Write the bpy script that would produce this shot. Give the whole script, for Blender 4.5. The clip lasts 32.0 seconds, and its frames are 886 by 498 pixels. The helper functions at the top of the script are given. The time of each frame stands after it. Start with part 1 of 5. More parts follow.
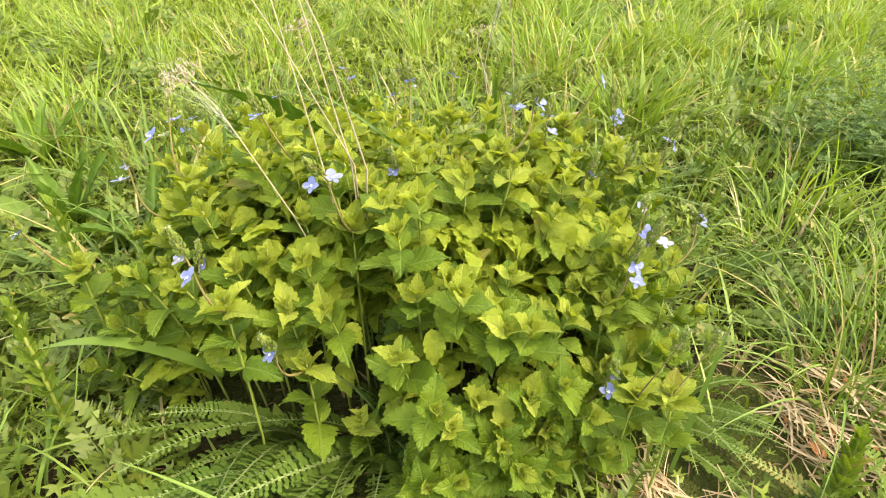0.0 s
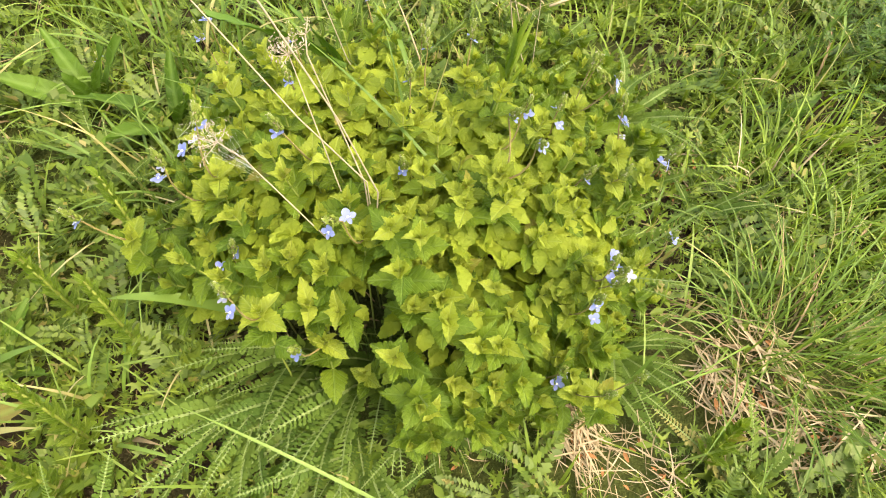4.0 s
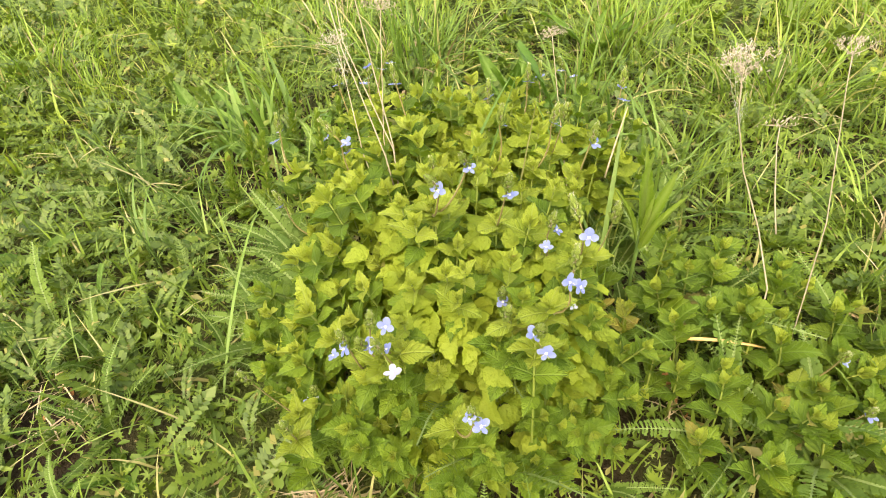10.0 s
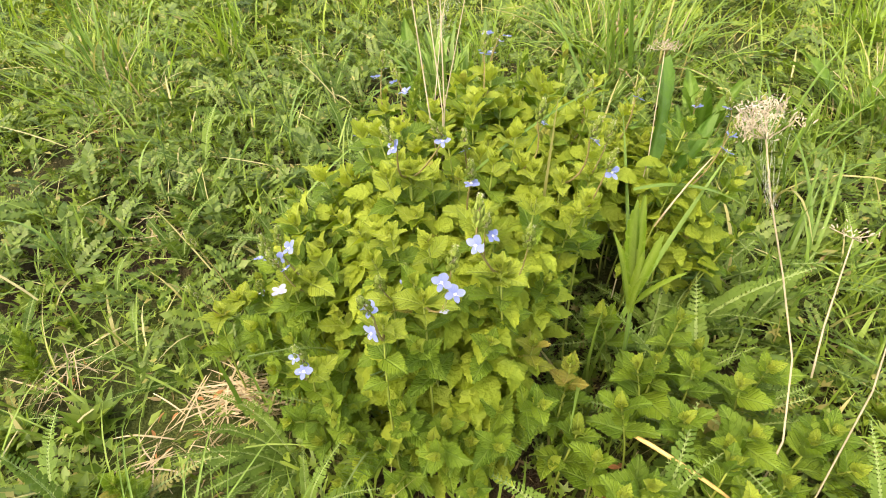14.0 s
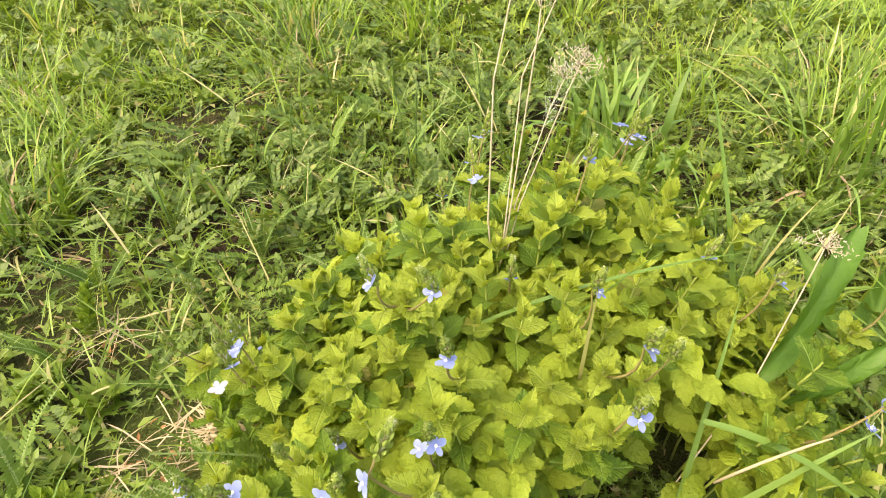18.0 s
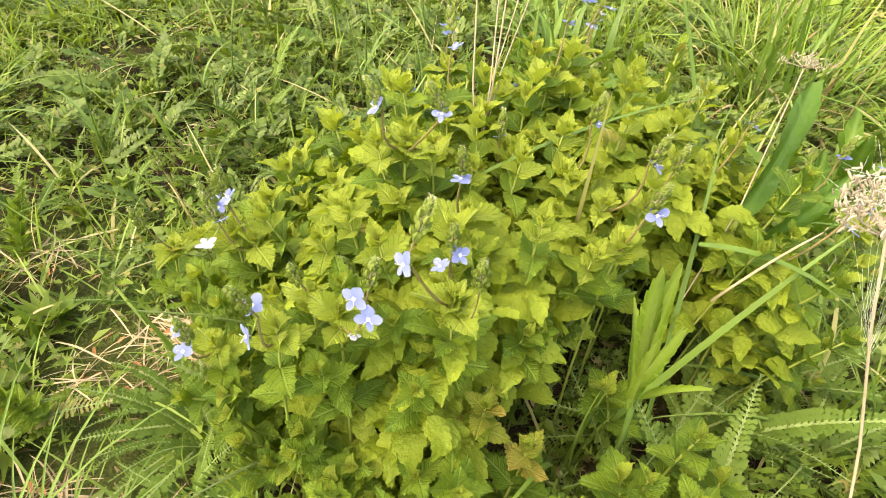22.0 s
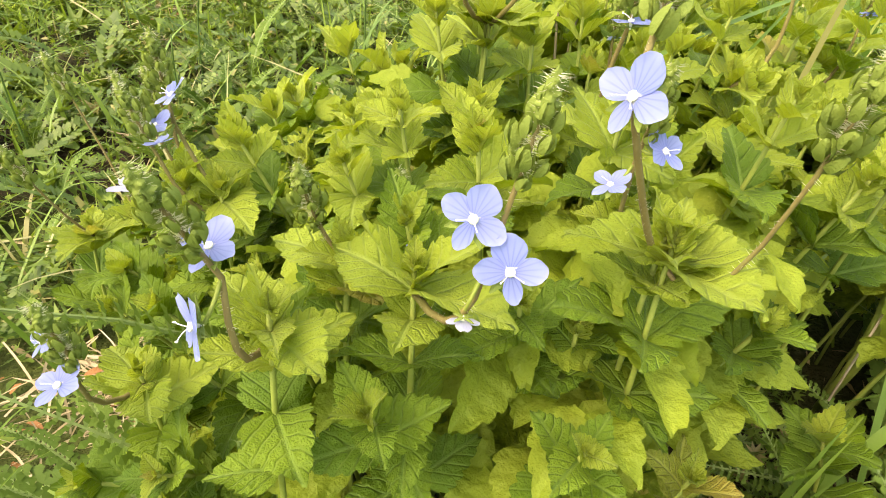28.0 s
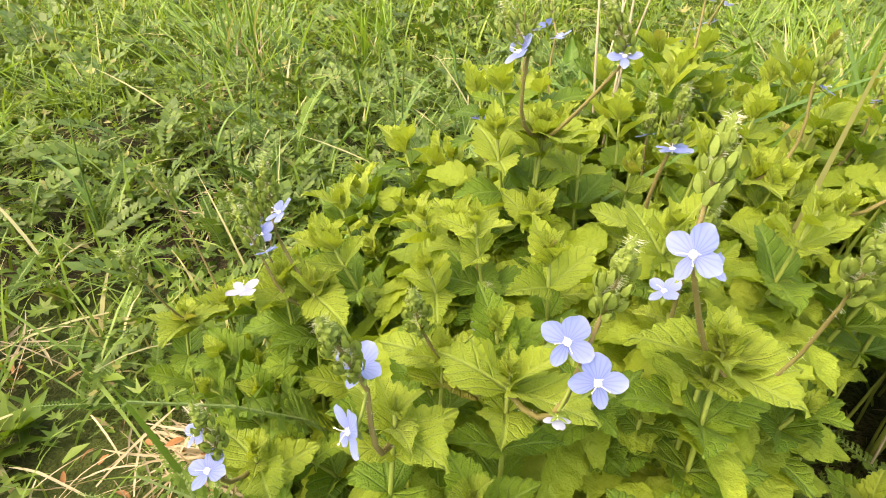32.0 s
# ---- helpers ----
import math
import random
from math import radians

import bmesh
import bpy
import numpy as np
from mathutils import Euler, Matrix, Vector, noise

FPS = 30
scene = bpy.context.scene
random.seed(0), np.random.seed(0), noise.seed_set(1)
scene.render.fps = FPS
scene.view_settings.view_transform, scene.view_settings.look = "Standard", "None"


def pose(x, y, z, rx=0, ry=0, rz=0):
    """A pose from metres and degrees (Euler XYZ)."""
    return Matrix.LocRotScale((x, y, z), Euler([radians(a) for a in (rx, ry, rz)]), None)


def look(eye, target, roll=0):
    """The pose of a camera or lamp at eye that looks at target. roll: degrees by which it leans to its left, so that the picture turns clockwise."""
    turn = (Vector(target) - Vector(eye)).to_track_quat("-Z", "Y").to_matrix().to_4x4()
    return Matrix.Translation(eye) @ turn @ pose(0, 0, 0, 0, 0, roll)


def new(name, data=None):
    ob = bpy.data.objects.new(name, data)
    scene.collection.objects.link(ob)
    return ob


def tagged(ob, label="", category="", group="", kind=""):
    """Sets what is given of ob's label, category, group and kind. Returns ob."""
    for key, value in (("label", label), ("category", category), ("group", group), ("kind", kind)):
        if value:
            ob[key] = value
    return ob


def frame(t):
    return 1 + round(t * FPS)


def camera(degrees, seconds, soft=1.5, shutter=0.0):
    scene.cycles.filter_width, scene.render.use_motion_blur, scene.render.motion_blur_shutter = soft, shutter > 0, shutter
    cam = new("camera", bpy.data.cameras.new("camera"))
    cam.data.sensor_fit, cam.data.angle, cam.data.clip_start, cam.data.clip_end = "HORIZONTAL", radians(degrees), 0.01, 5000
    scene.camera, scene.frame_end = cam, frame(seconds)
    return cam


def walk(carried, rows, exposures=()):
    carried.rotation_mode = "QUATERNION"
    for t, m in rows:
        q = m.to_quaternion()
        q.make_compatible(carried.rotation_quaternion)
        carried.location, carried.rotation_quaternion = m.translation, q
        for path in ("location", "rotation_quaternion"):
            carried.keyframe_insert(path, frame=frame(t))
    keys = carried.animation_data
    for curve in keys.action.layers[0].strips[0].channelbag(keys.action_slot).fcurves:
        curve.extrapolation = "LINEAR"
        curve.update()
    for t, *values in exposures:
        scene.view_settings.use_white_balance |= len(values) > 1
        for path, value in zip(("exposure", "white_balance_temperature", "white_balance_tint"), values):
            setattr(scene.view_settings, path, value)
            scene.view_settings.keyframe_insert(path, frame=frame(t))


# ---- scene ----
cam = camera(74.83, 32.0, 1.0)
PATH = [
    (0, (-0.08959, -0.34310, 0.36719), (0.0312, 0.4788, -0.1895), 1.18),
    (0.5, (-0.08891, -0.34160, 0.36411), (0.0362, 0.4807, -0.1910), 1.15),
    (1, (-0.08975, -0.33924, 0.36052), (0.0410, 0.4788, -0.1996), 1.43),
    (1.5, (-0.10388, -0.31486, 0.35067), (0.0491, 0.4693, -0.2508), 1.88),
    (2, (-0.10362, -0.27962, 0.37258), (0.0709, 0.4491, -0.2896), 3.01),
    (2.5, (-0.10374, -0.25198, 0.43357), (0.0833, 0.3785, -0.3198), 6.81),
    (3, (-0.10615, -0.22888, 0.48487), (0.1067, 0.2978, -0.3381), 8.64),
    (3.5, (-0.11084, -0.22470, 0.52835), (0.1102, 0.2497, -0.3237), 12.01),
    (4, (-0.07941, -0.25045, 0.53996), (0.0062, 0.2590, -0.3163), 7.64),
    (4.5, (-0.01886, -0.27345, 0.55629), (-0.0888, 0.2951, -0.2634), 3.44),
    (6.5, (0.15578, -0.20874, 0.49971), (-0.2035, 0.3279, -0.2638), 0.47),
    (7, (0.16387, -0.18623, 0.49694), (-0.2622, 0.3301, -0.2459), 1.54),
    (7.5, (0.21068, -0.18609, 0.46631), (-0.3315, 0.2786, -0.2338), -0.03),
    (8, (0.24480, -0.18011, 0.45424), (-0.3420, 0.2739, -0.2163), -1.68),
    (8.5, (0.28573, -0.17559, 0.44530), (-0.3528, 0.2115, -0.2198), -4.47),
    (9, (0.32377, -0.18007, 0.47161), (-0.3697, 0.1419, -0.1729), -4.11),
    (9.5, (0.32491, -0.12122, 0.46957), (-0.3951, 0.1219, -0.1804), -6.33),
    (10, (0.32430, -0.06940, 0.46436), (-0.3941, 0.1208, -0.2047), -6.73),
    (10.5, (0.32001, -0.03425, 0.46898), (-0.3872, 0.1284, -0.2191), -5.06),
    (11, (0.34708, -0.00850, 0.42951), (-0.3724, 0.0828, -0.2589), -3.20),
    (11.5, (0.36752, 0.01395, 0.41435), (-0.3771, 0.0338, -0.2529), -1.14),
    (12, (0.37788, 0.03938, 0.41644), (-0.3778, 0.0018, -0.2374), -2.26),
    (12.5, (0.39526, 0.06134, 0.44111), (-0.3732, -0.0155, -0.1941), -1.56),
    (13, (0.37405, 0.09169, 0.43307), (-0.3876, -0.0327, -0.2028), -3.42),
    (13.5, (0.35525, 0.11857, 0.42659), (-0.3882, -0.0663, -0.2162), -4.27),
    (15.5, (0.22413, 0.19008, 0.45541), (-0.4248, -0.1742, -0.2126), -0.26),
    (16, (0.19649, 0.20782, 0.45579), (-0.4185, -0.2465, -0.1887), -0.91),
    (16.5, (0.18128, 0.21498, 0.46216), (-0.4043, -0.3130, -0.1529), -0.86),
    (17, (0.16704, 0.20314, 0.46552), (-0.4261, -0.3356, -0.1328), -0.69),
    (17.5, (0.16566, 0.19916, 0.45661), (-0.4185, -0.3276, -0.1609), -0.54),
    (18, (0.15165, 0.18195, 0.45224), (-0.3874, -0.3184, -0.2254), -1.74),
    (18.5, (0.15098, 0.17566, 0.43829), (-0.3452, -0.3573, -0.2471), -3.76),
    (19, (0.16336, 0.19797, 0.42531), (-0.2680, -0.3807, -0.2668), -0.75),
    (19.5, (0.18279, 0.18318, 0.36877), (-0.3050, -0.3960, -0.2844), -0.24),
    (20, (0.20395, 0.18669, 0.36468), (-0.3605, -0.3199, -0.2871), 2.32),
    (20.5, (0.21932, 0.20251, 0.36603), (-0.3942, -0.2361, -0.2906), 2.80),
    (21, (0.22386, 0.19625, 0.37224), (-0.3827, -0.2516, -0.2847), 1.62),
    (21.5, (0.21875, 0.18618, 0.37374), (-0.3893, -0.2329, -0.3006), 2.13),
    (22, (0.22189, 0.17960, 0.38495), (-0.3931, -0.2079, -0.3019), 2.98),
    (22.5, (0.22952, 0.16016, 0.38586), (-0.4126, -0.1942, -0.2939), 5.34),
    (23, (0.23622, 0.14294, 0.37349), (-0.4540, -0.1920, -0.2680), 6.60),
    (23.5, (0.24302, 0.13345, 0.35203), (-0.4553, -0.2415, -0.2577), 4.25),
    (24, (0.23855, 0.13427, 0.33494), (-0.4538, -0.2581, -0.2706), 3.38),
    (24.5, (0.22706, 0.12990, 0.31972), (-0.4549, -0.2687, -0.2935), 3.07),
    (25, (0.21675, 0.12201, 0.30125), (-0.4542, -0.2813, -0.3210), 2.50),
    (25.5, (0.21014, 0.11530, 0.29546), (-0.4500, -0.2878, -0.3384), 3.06),
    (27.5, (0.18112, 0.09818, 0.26130), (-0.4959, -0.2928, -0.3622), 3.37),
    (28, (0.17576, 0.09885, 0.25804), (-0.5095, -0.2889, -0.3584), 3.20),
    (28.5, (0.16978, 0.10596, 0.26006), (-0.5258, -0.2803, -0.3458), 3.12),
    (29, (0.17597, 0.10630, 0.27153), (-0.5187, -0.2878, -0.3302), 2.44),
    (29.5, (0.17905, 0.10909, 0.27958), (-0.5211, -0.2832, -0.3170), 2.61),
    (30, (0.18122, 0.10938, 0.28479), (-0.5262, -0.2858, -0.3012), 2.45),
    (30.5, (0.18383, 0.10591, 0.28291), (-0.5186, -0.2979, -0.3032), 1.96),
    (31, (0.19018, 0.09801, 0.27867), (-0.5048, -0.3198, -0.3065), 1.36),
    (31.5, (0.19483, 0.09098, 0.27941), (-0.4937, -0.3340, -0.3082), 0.87),
    (32, (0.19521, 0.09105, 0.28532), (-0.5105, -0.3554, -0.2648), 0.20),
]
walk(cam, [(t, look(eye, target, roll)) for t, eye, target, roll in PATH], [(0.0, 2.06, 8400, 10), (4.0, 2.04, 8400, 10), (8.0, 1.93, 8350, 10), (12.0, 1.89, 8300, 10), (17.0, 1.98, 8450, 10), (24.0, 2.03, 8550, 10), (29.0, 1.96, 8500, 10), (32.0, 1.94, 8450, 10)])

# ---- world, sun, exposure ----
world = bpy.data.worlds.new("world")
scene.world = world
world.use_nodes = True
wn, wl = world.node_tree.nodes, world.node_tree.links
sky = wn.new("ShaderNodeTexSky")
sky.sky_type, sky.sun_disc = "NISHITA", False
SUN_ELEV, SUN_AZ = radians(60), radians(118)     # azimuth clockwise from +y
sky.sun_elevation, sky.sun_rotation = SUN_ELEV, SUN_AZ
sky.dust_density, sky.air_density = 4.0, 1.4
wn["Background"].inputs["Strength"].default_value = 0.15
wl.new(sky.outputs["Color"], wn["Background"].inputs["Color"])

sun_dir = Vector((math.sin(SUN_AZ) * math.cos(SUN_ELEV), math.cos(SUN_AZ) * math.cos(SUN_ELEV), math.sin(SUN_ELEV)))
sun = new("sun", bpy.data.lights.new("sun", "SUN"))
sun.data.energy, sun.data.angle, sun.data.color = 0.85, radians(80), (1.0, 0.95, 0.86)
sun.matrix_world = look(tuple(sun_dir * 20), (0, 0, 0))


# ---- materials ----
class Nodes:
    """Short hand for a node tree."""

    def __init__(self, name):
        self.mat = bpy.data.materials.new(name)
        self.mat.use_nodes = True
        self.tree = self.mat.node_tree
        self.tree.nodes.clear()
        self.out = self.add("ShaderNodeOutputMaterial")

    def add(self, kind, **sets):
        n = self.tree.nodes.new(kind)
        if "operation" in sets:
            n.operation = sets["operation"]
        if "data_type" in sets:
            n.data_type = sets["data_type"]
        if "blend_type" in sets:
            n.blend_type = sets["blend_type"]
        return n

    def put(self, socket, value):
        if isinstance(value, bpy.types.NodeSocket):
            self.tree.links.new(value, socket)
        elif value is not None:
            socket.default_value = value

    def math(self, op, a, b=None, c=None):
        n = self.add("ShaderNodeMath", operation=op)
        for i, v in enumerate((a, b, c)):
            self.put(n.inputs[i], v)
        return n.outputs[0]

    def mix(self, f, a, b, blend="MIX"):
        n = self.add("ShaderNodeMix", data_type="RGBA", blend_type=blend)
        self.put(n.inputs["Factor"], f)
        self.put(n.inputs[6], a if isinstance(a, bpy.types.NodeSocket) else (*a, 1))
        self.put(n.inputs[7], b if isinstance(b, bpy.types.NodeSocket) else (*b, 1))
        return n.outputs[2]

    def noise(self, scale, vector=None, detail=3.0):
        n = self.add("ShaderNodeTexNoise")
        self.put(n.inputs["Vector"], vector)
        n.inputs["Scale"].default_value, n.inputs["Detail"].default_value = scale, detail
        return n.outputs["Fac"]

    def ramp(self, f, *stops):
        n = self.add("ShaderNodeValToRGB")
        self.put(n.inputs[0], f)
        el = n.color_ramp.elements
        while len(el) < len(stops):
            el.new(0.5)
        for e, (p, c) in zip(el, stops):
            e.position, e.color = p, (*c, 1)
        return n.outputs["Color"]

    def finish(self, colour, rough=0.6, bump=None, bump_strength=0.3, bump_distance=0.001, translucent=0.0, spec=0.4, trans_tint=None, sheen=0.0):
        p = self.add("ShaderNodeBsdfPrincipled")
        self.put(p.inputs["Base Color"], colour)
        self.put(p.inputs["Roughness"], rough)
        p.inputs["Specular IOR Level"].default_value = spec
        if sheen:
            p.inputs["Sheen Weight"].default_value, p.inputs["Sheen Roughness"].default_value = sheen, 0.5
        nrm = None
        if bump is not None:
            b = self.add("ShaderNodeBump")
            b.inputs["Strength"].default_value, b.inputs["Distance"].default_value = bump_strength, bump_distance
            self.put(b.inputs["Height"], bump)
            nrm = b.outputs["Normal"]
            self.put(p.inputs["Normal"], nrm)
        shader = p.outputs[0]
        if translucent:
            t = self.add("ShaderNodeBsdfTranslucent")
            tint = self.mix(1.0, colour, trans_tint or (1.15, 1.1, 0.55), "MULTIPLY")
            self.put(t.inputs["Color"], tint)
            if nrm:
                self.put(t.inputs["Normal"], nrm)
            m = self.add("ShaderNodeMixShader")
            m.inputs[0].default_value = translucent
            self.tree.links.new(shader, m.inputs[1])
            self.tree.links.new(t.outputs[0], m.inputs[2])
            shader = m.outputs[0]
        self.tree.links.new(shader, self.out.inputs[0])
        return self.mat

    def object_coords(self):
        return self.add("ShaderNodeTexCoord").outputs["Object"]

    def split(self, v):
        n = self.add("ShaderNodeSeparateXYZ")
        self.put(n.inputs[0], v)
        return n.outputs

    def object_random(self):
        return self.add("ShaderNodeObjectInfo").outputs["Random"]

    def island_random(self):
        return self.add("ShaderNodeNewGeometry").outputs["Random Per Island"]


def leaf_material(name, dark, light, old, vein, translucent=0.35, rough=0.5, veins=5.0, slant=1.15, old_share=0.014, down=0.0):
    """A veined leaf whose length runs along x from 0 to 1 in its own space."""
    n = Nodes(name)
    co = n.object_coords()
    x, y, _ = n.split(co)
    ay = n.math("ABSOLUTE", y)
    run = n.math("SUBTRACT", x, n.math("MULTIPLY", ay, slant))
    wave = n.math("COSINE", n.math("MULTIPLY", run, veins * 2 * math.pi))
    side = n.math("POWER", n.math("MULTIPLY_ADD", wave, 0.5, 0.5), 14.0)
    mid = n.math("POWER", n.math("MAXIMUM", n.math("SUBTRACT", 1.0, n.math("MULTIPLY", ay, 28.0)), 0.0), 0.6)
    rib = n.math("MAXIMUM", n.math("MULTIPLY", side, 0.6), mid)
    rnd = n.object_random()
    tone = n.mix(n.math("MULTIPLY_ADD", n.noise(2.2, co), 0.7, n.math("MULTIPLY_ADD", rnd, 0.95, -0.32)), dark, light)
    aged = n.math("LESS_THAN", n.math("FRACT", n.math("MULTIPLY", rnd, 37.3)), old_share)
    edge = n.math("MULTIPLY", n.math("POWER", n.math("MINIMUM", n.math("MAXIMUM", x, 0.0), 1.0), 2.0), 1.3)
    blot = n.math("MULTIPLY", aged, n.math("MINIMUM", n.math("MULTIPLY", n.math("MULTIPLY_ADD", n.noise(5.0, co, 4.0), 1.3, edge), 0.6), 1.0))
    tone = n.mix(blot, tone, old)
    hair = n.noise(95.0, co, 2.0)
    col = n.mix(n.math("MULTIPLY", rib, 0.38), tone, vein)
    col = n.mix(n.math("MULTIPLY", n.math("MAXIMUM", n.math("SUBTRACT", hair, 0.58), 0.0), 1.5), col, vein)
    h = n.math("SUBTRACT", n.math("MULTIPLY_ADD", n.noise(38.0, co, 2.0), 0.5, n.math("MULTIPLY", n.noise(11.0, co, 2.0), 0.8)), n.math("MULTIPLY", rib, 0.8))
    return n.finish(col, rough, h, 0.9, 0.0009, translucent, spec=0.22, sheen=down)


def blade_material(name, base, tip, dry, dry_share=0.1, per_object=False, translucent=0.3, rib=None):
    n = Nodes(name)
    rnd = n.object_random() if per_object else n.island_random()
    geo = n.add("ShaderNodeNewGeometry").outputs["Position"]
    tone = n.mix(n.math("MULTIPLY_ADD", n.noise(7.0, geo), 0.7, n.math("MULTIPLY_ADD", rnd, 0.8, -0.25)), base, tip)
    dryf = n.math("LESS_THAN", n.math("FRACT", n.math("MULTIPLY", rnd, 53.7)), dry_share)
    tone = n.mix(n.math("MULTIPLY", dryf, 0.85), tone, dry)
    streak = n.noise(900.0, geo, 1.0)
    col = n.mix(n.math("MULTIPLY", streak, 0.25), tone, tip)
    if rib:
        y = n.split(n.object_coords())[1]
        col = n.mix(n.math("MULTIPLY", n.math("LESS_THAN", n.math("ABSOLUTE", y), 0.0095), 0.8), col, rib)
    return n.finish(col, 0.6 if rib else 0.42, streak, 0.2, 0.0004, translucent, spec=0.15 if rib else 0.35)


def plain_material(name, a, b, scale, rough=0.7, bump=0.4, distance=0.001, translucent=0.0, island=False, spec=0.3):
    n = Nodes(name)
    geo = n.add("ShaderNodeNewGeometry").outputs["Position"]
    f = n.noise(scale, geo, 4.0)
    if island:
        f = n.math("MULTIPLY_ADD", n.island_random(), 0.75, n.math("MULTIPLY", f, 0.35))
    fine = n.noise(scale * 9, geo, 3.0)
    col = n.mix(f, a, b)
    return n.finish(col, rough, fine, bump, distance, translucent, spec=spec)


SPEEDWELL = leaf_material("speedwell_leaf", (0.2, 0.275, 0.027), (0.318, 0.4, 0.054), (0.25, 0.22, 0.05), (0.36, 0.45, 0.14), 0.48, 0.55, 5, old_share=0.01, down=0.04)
# Deeper green of older leaves, darkened further for the shade low in the clump.
SPEEDWELL_OLD_SHADED = leaf_material("speedwell_shaded_lower_leaf", (0.072, 0.142, 0.01), (0.155, 0.24, 0.02), (0.25, 0.22, 0.05), (0.22, 0.33, 0.09), 0.38, 0.5, 5, old_share=0.01, down=0.02)
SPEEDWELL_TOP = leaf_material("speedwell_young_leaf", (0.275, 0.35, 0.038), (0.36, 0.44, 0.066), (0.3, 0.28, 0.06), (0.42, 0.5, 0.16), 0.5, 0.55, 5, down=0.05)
SPEEDWELL_RED = leaf_material("speedwell_flushed_leaf", (0.17, 0.2, 0.022), (0.26, 0.3, 0.04), (0.26, 0.21, 0.045), (0.4, 0.42, 0.13), 0.38, 0.5, 5, old_share=0.4, down=0.03)
PLANTAIN = leaf_material("broad_leaf", (0.045, 0.105, 0.011), (0.1, 0.19, 0.022), (0.2, 0.18, 0.05), (0.2, 0.33, 0.08), 0.35, 0.42, 4)
DOCK = leaf_material("dock_leaf", (0.045, 0.11, 0.01), (0.085, 0.17, 0.017), (0.2, 0.18, 0.05), (0.12, 0.22, 0.05), 0.25, 0.42, 4)
LANCE = leaf_material("lance_leaf", (0.105, 0.19, 0.018), (0.19, 0.29, 0.032), (0.3, 0.26, 0.06), (0.36, 0.46, 0.14), 0.4)
GRASS = blade_material("grass_blade", (0.14, 0.214, 0.024), (0.325, 0.432, 0.07), (0.48, 0.42, 0.2), 0.07, False, 0.42)
GRASS_TURF = blade_material("turf_blade", (0.085, 0.155, 0.02), (0.225, 0.325, 0.05), (0.42, 0.36, 0.18), 0.08, False, 0.36)
GRASS_NEAR = blade_material("tuft_blade", (0.06, 0.13, 0.02), (0.185, 0.295, 0.058), (0.42, 0.36, 0.17), 0.06, True)
YARROW = blade_material("yarrow_leaf", (0.046, 0.098, 0.016), (0.14, 0.22, 0.042), (0.25, 0.22, 0.08), 0.02, True, 0.25, (0.25, 0.34, 0.13))
YARROW_MAT = blade_material("yarrow_mat", (0.04, 0.084, 0.012), (0.15, 0.222, 0.036), (0.28, 0.25, 0.08), 0.03, False, 0.25)
TUFTS = blade_material("long_tuft_blade", (0.09, 0.175, 0.022), (0.275, 0.405, 0.066), (0.46, 0.38, 0.19), 0.06, False, 0.4)
LYING = blade_material("lying_blade", (0.1, 0.18, 0.025), (0.24, 0.34, 0.075), (0.5, 0.43, 0.25), 0.2, False, 0.35)
LITTER = plain_material("dead_litter", (0.07, 0.045, 0.02), (0.42, 0.33, 0.18), 120.0, 0.85, 0.3, 0.0005, 0.1, True)
HERB_NEAR = blade_material("turf_herb_leaf", (0.06, 0.12, 0.013), (0.205, 0.29, 0.04), (0.3, 0.25, 0.1), 0.05, False, 0.38)
HERB = blade_material("small_herb_leaf", (0.085, 0.15, 0.016), (0.25, 0.34, 0.048), (0.36, 0.3, 0.12), 0.06, False, 0.38)
PLANT_LOW = blade_material("seedling_leaf", (0.05, 0.1, 0.014), (0.14, 0.22, 0.035), (0.2, 0.15, 0.07), 0.08, False, 0.3)
BEDSTRAW = blade_material("bedstraw_leaf", (0.04, 0.1, 0.014), (0.1, 0.19, 0.03), (0.2, 0.18, 0.06), 0.02, False, 0.3)
UNDER = plain_material("speedwell_older_leaf", (0.15, 0.222, 0.021), (0.305, 0.385, 0.048), 40.0, 0.55, 0.9, 0.0016, 0.44, True, 0.22)
CULM = plain_material("grass_stem", (0.045, 0.09, 0.02), (0.1, 0.17, 0.035), 80.0, 0.5)
STRAW = plain_material("straw", (0.17, 0.12, 0.062), (0.58, 0.48, 0.32), 60.0, 0.6, 0.3, 0.0005, 0.15, True)
DEAD = plain_material("dead_grass", (0.12, 0.075, 0.035), (0.44, 0.34, 0.2), 60.0, 0.7, 0.3, 0.0005, 0.15)
RUSTY = plain_material("rusty_litter", (0.15, 0.06, 0.022), (0.42, 0.2, 0.08), 90.0, 0.8, 0.5, 0.001, 0.1, True)
STALK_DRY = plain_material("dry_stalk", (0.3, 0.24, 0.16), (0.5, 0.43, 0.32), 150.0, 0.75)
SEED_DRY = plain_material("dry_seed_head", (0.2, 0.16, 0.11), (0.52, 0.45, 0.36), 300.0, 0.85, island=True)
STEM_RED = plain_material("reddish_stem", (0.15, 0.1, 0.045), (0.24, 0.22, 0.07), 90.0, 0.6)
STEM_GREEN = plain_material("green_stem", (0.14, 0.2, 0.03), (0.26, 0.3, 0.06), 90.0, 0.6)
BUD = plain_material("flower_bud", (0.125, 0.19, 0.03), (0.27, 0.34, 0.075), 260.0, 0.7, 0.5, 0.0006, 0.25)
DOWN = plain_material("stem_down", (0.6, 0.58, 0.45), (0.75, 0.74, 0.62), 300.0, 0.7, 0.0, translucent=0.3)
WEB = plain_material("cobweb", (0.75, 0.75, 0.73), (0.85, 0.85, 0.84), 30.0, 0.8, 0.0)


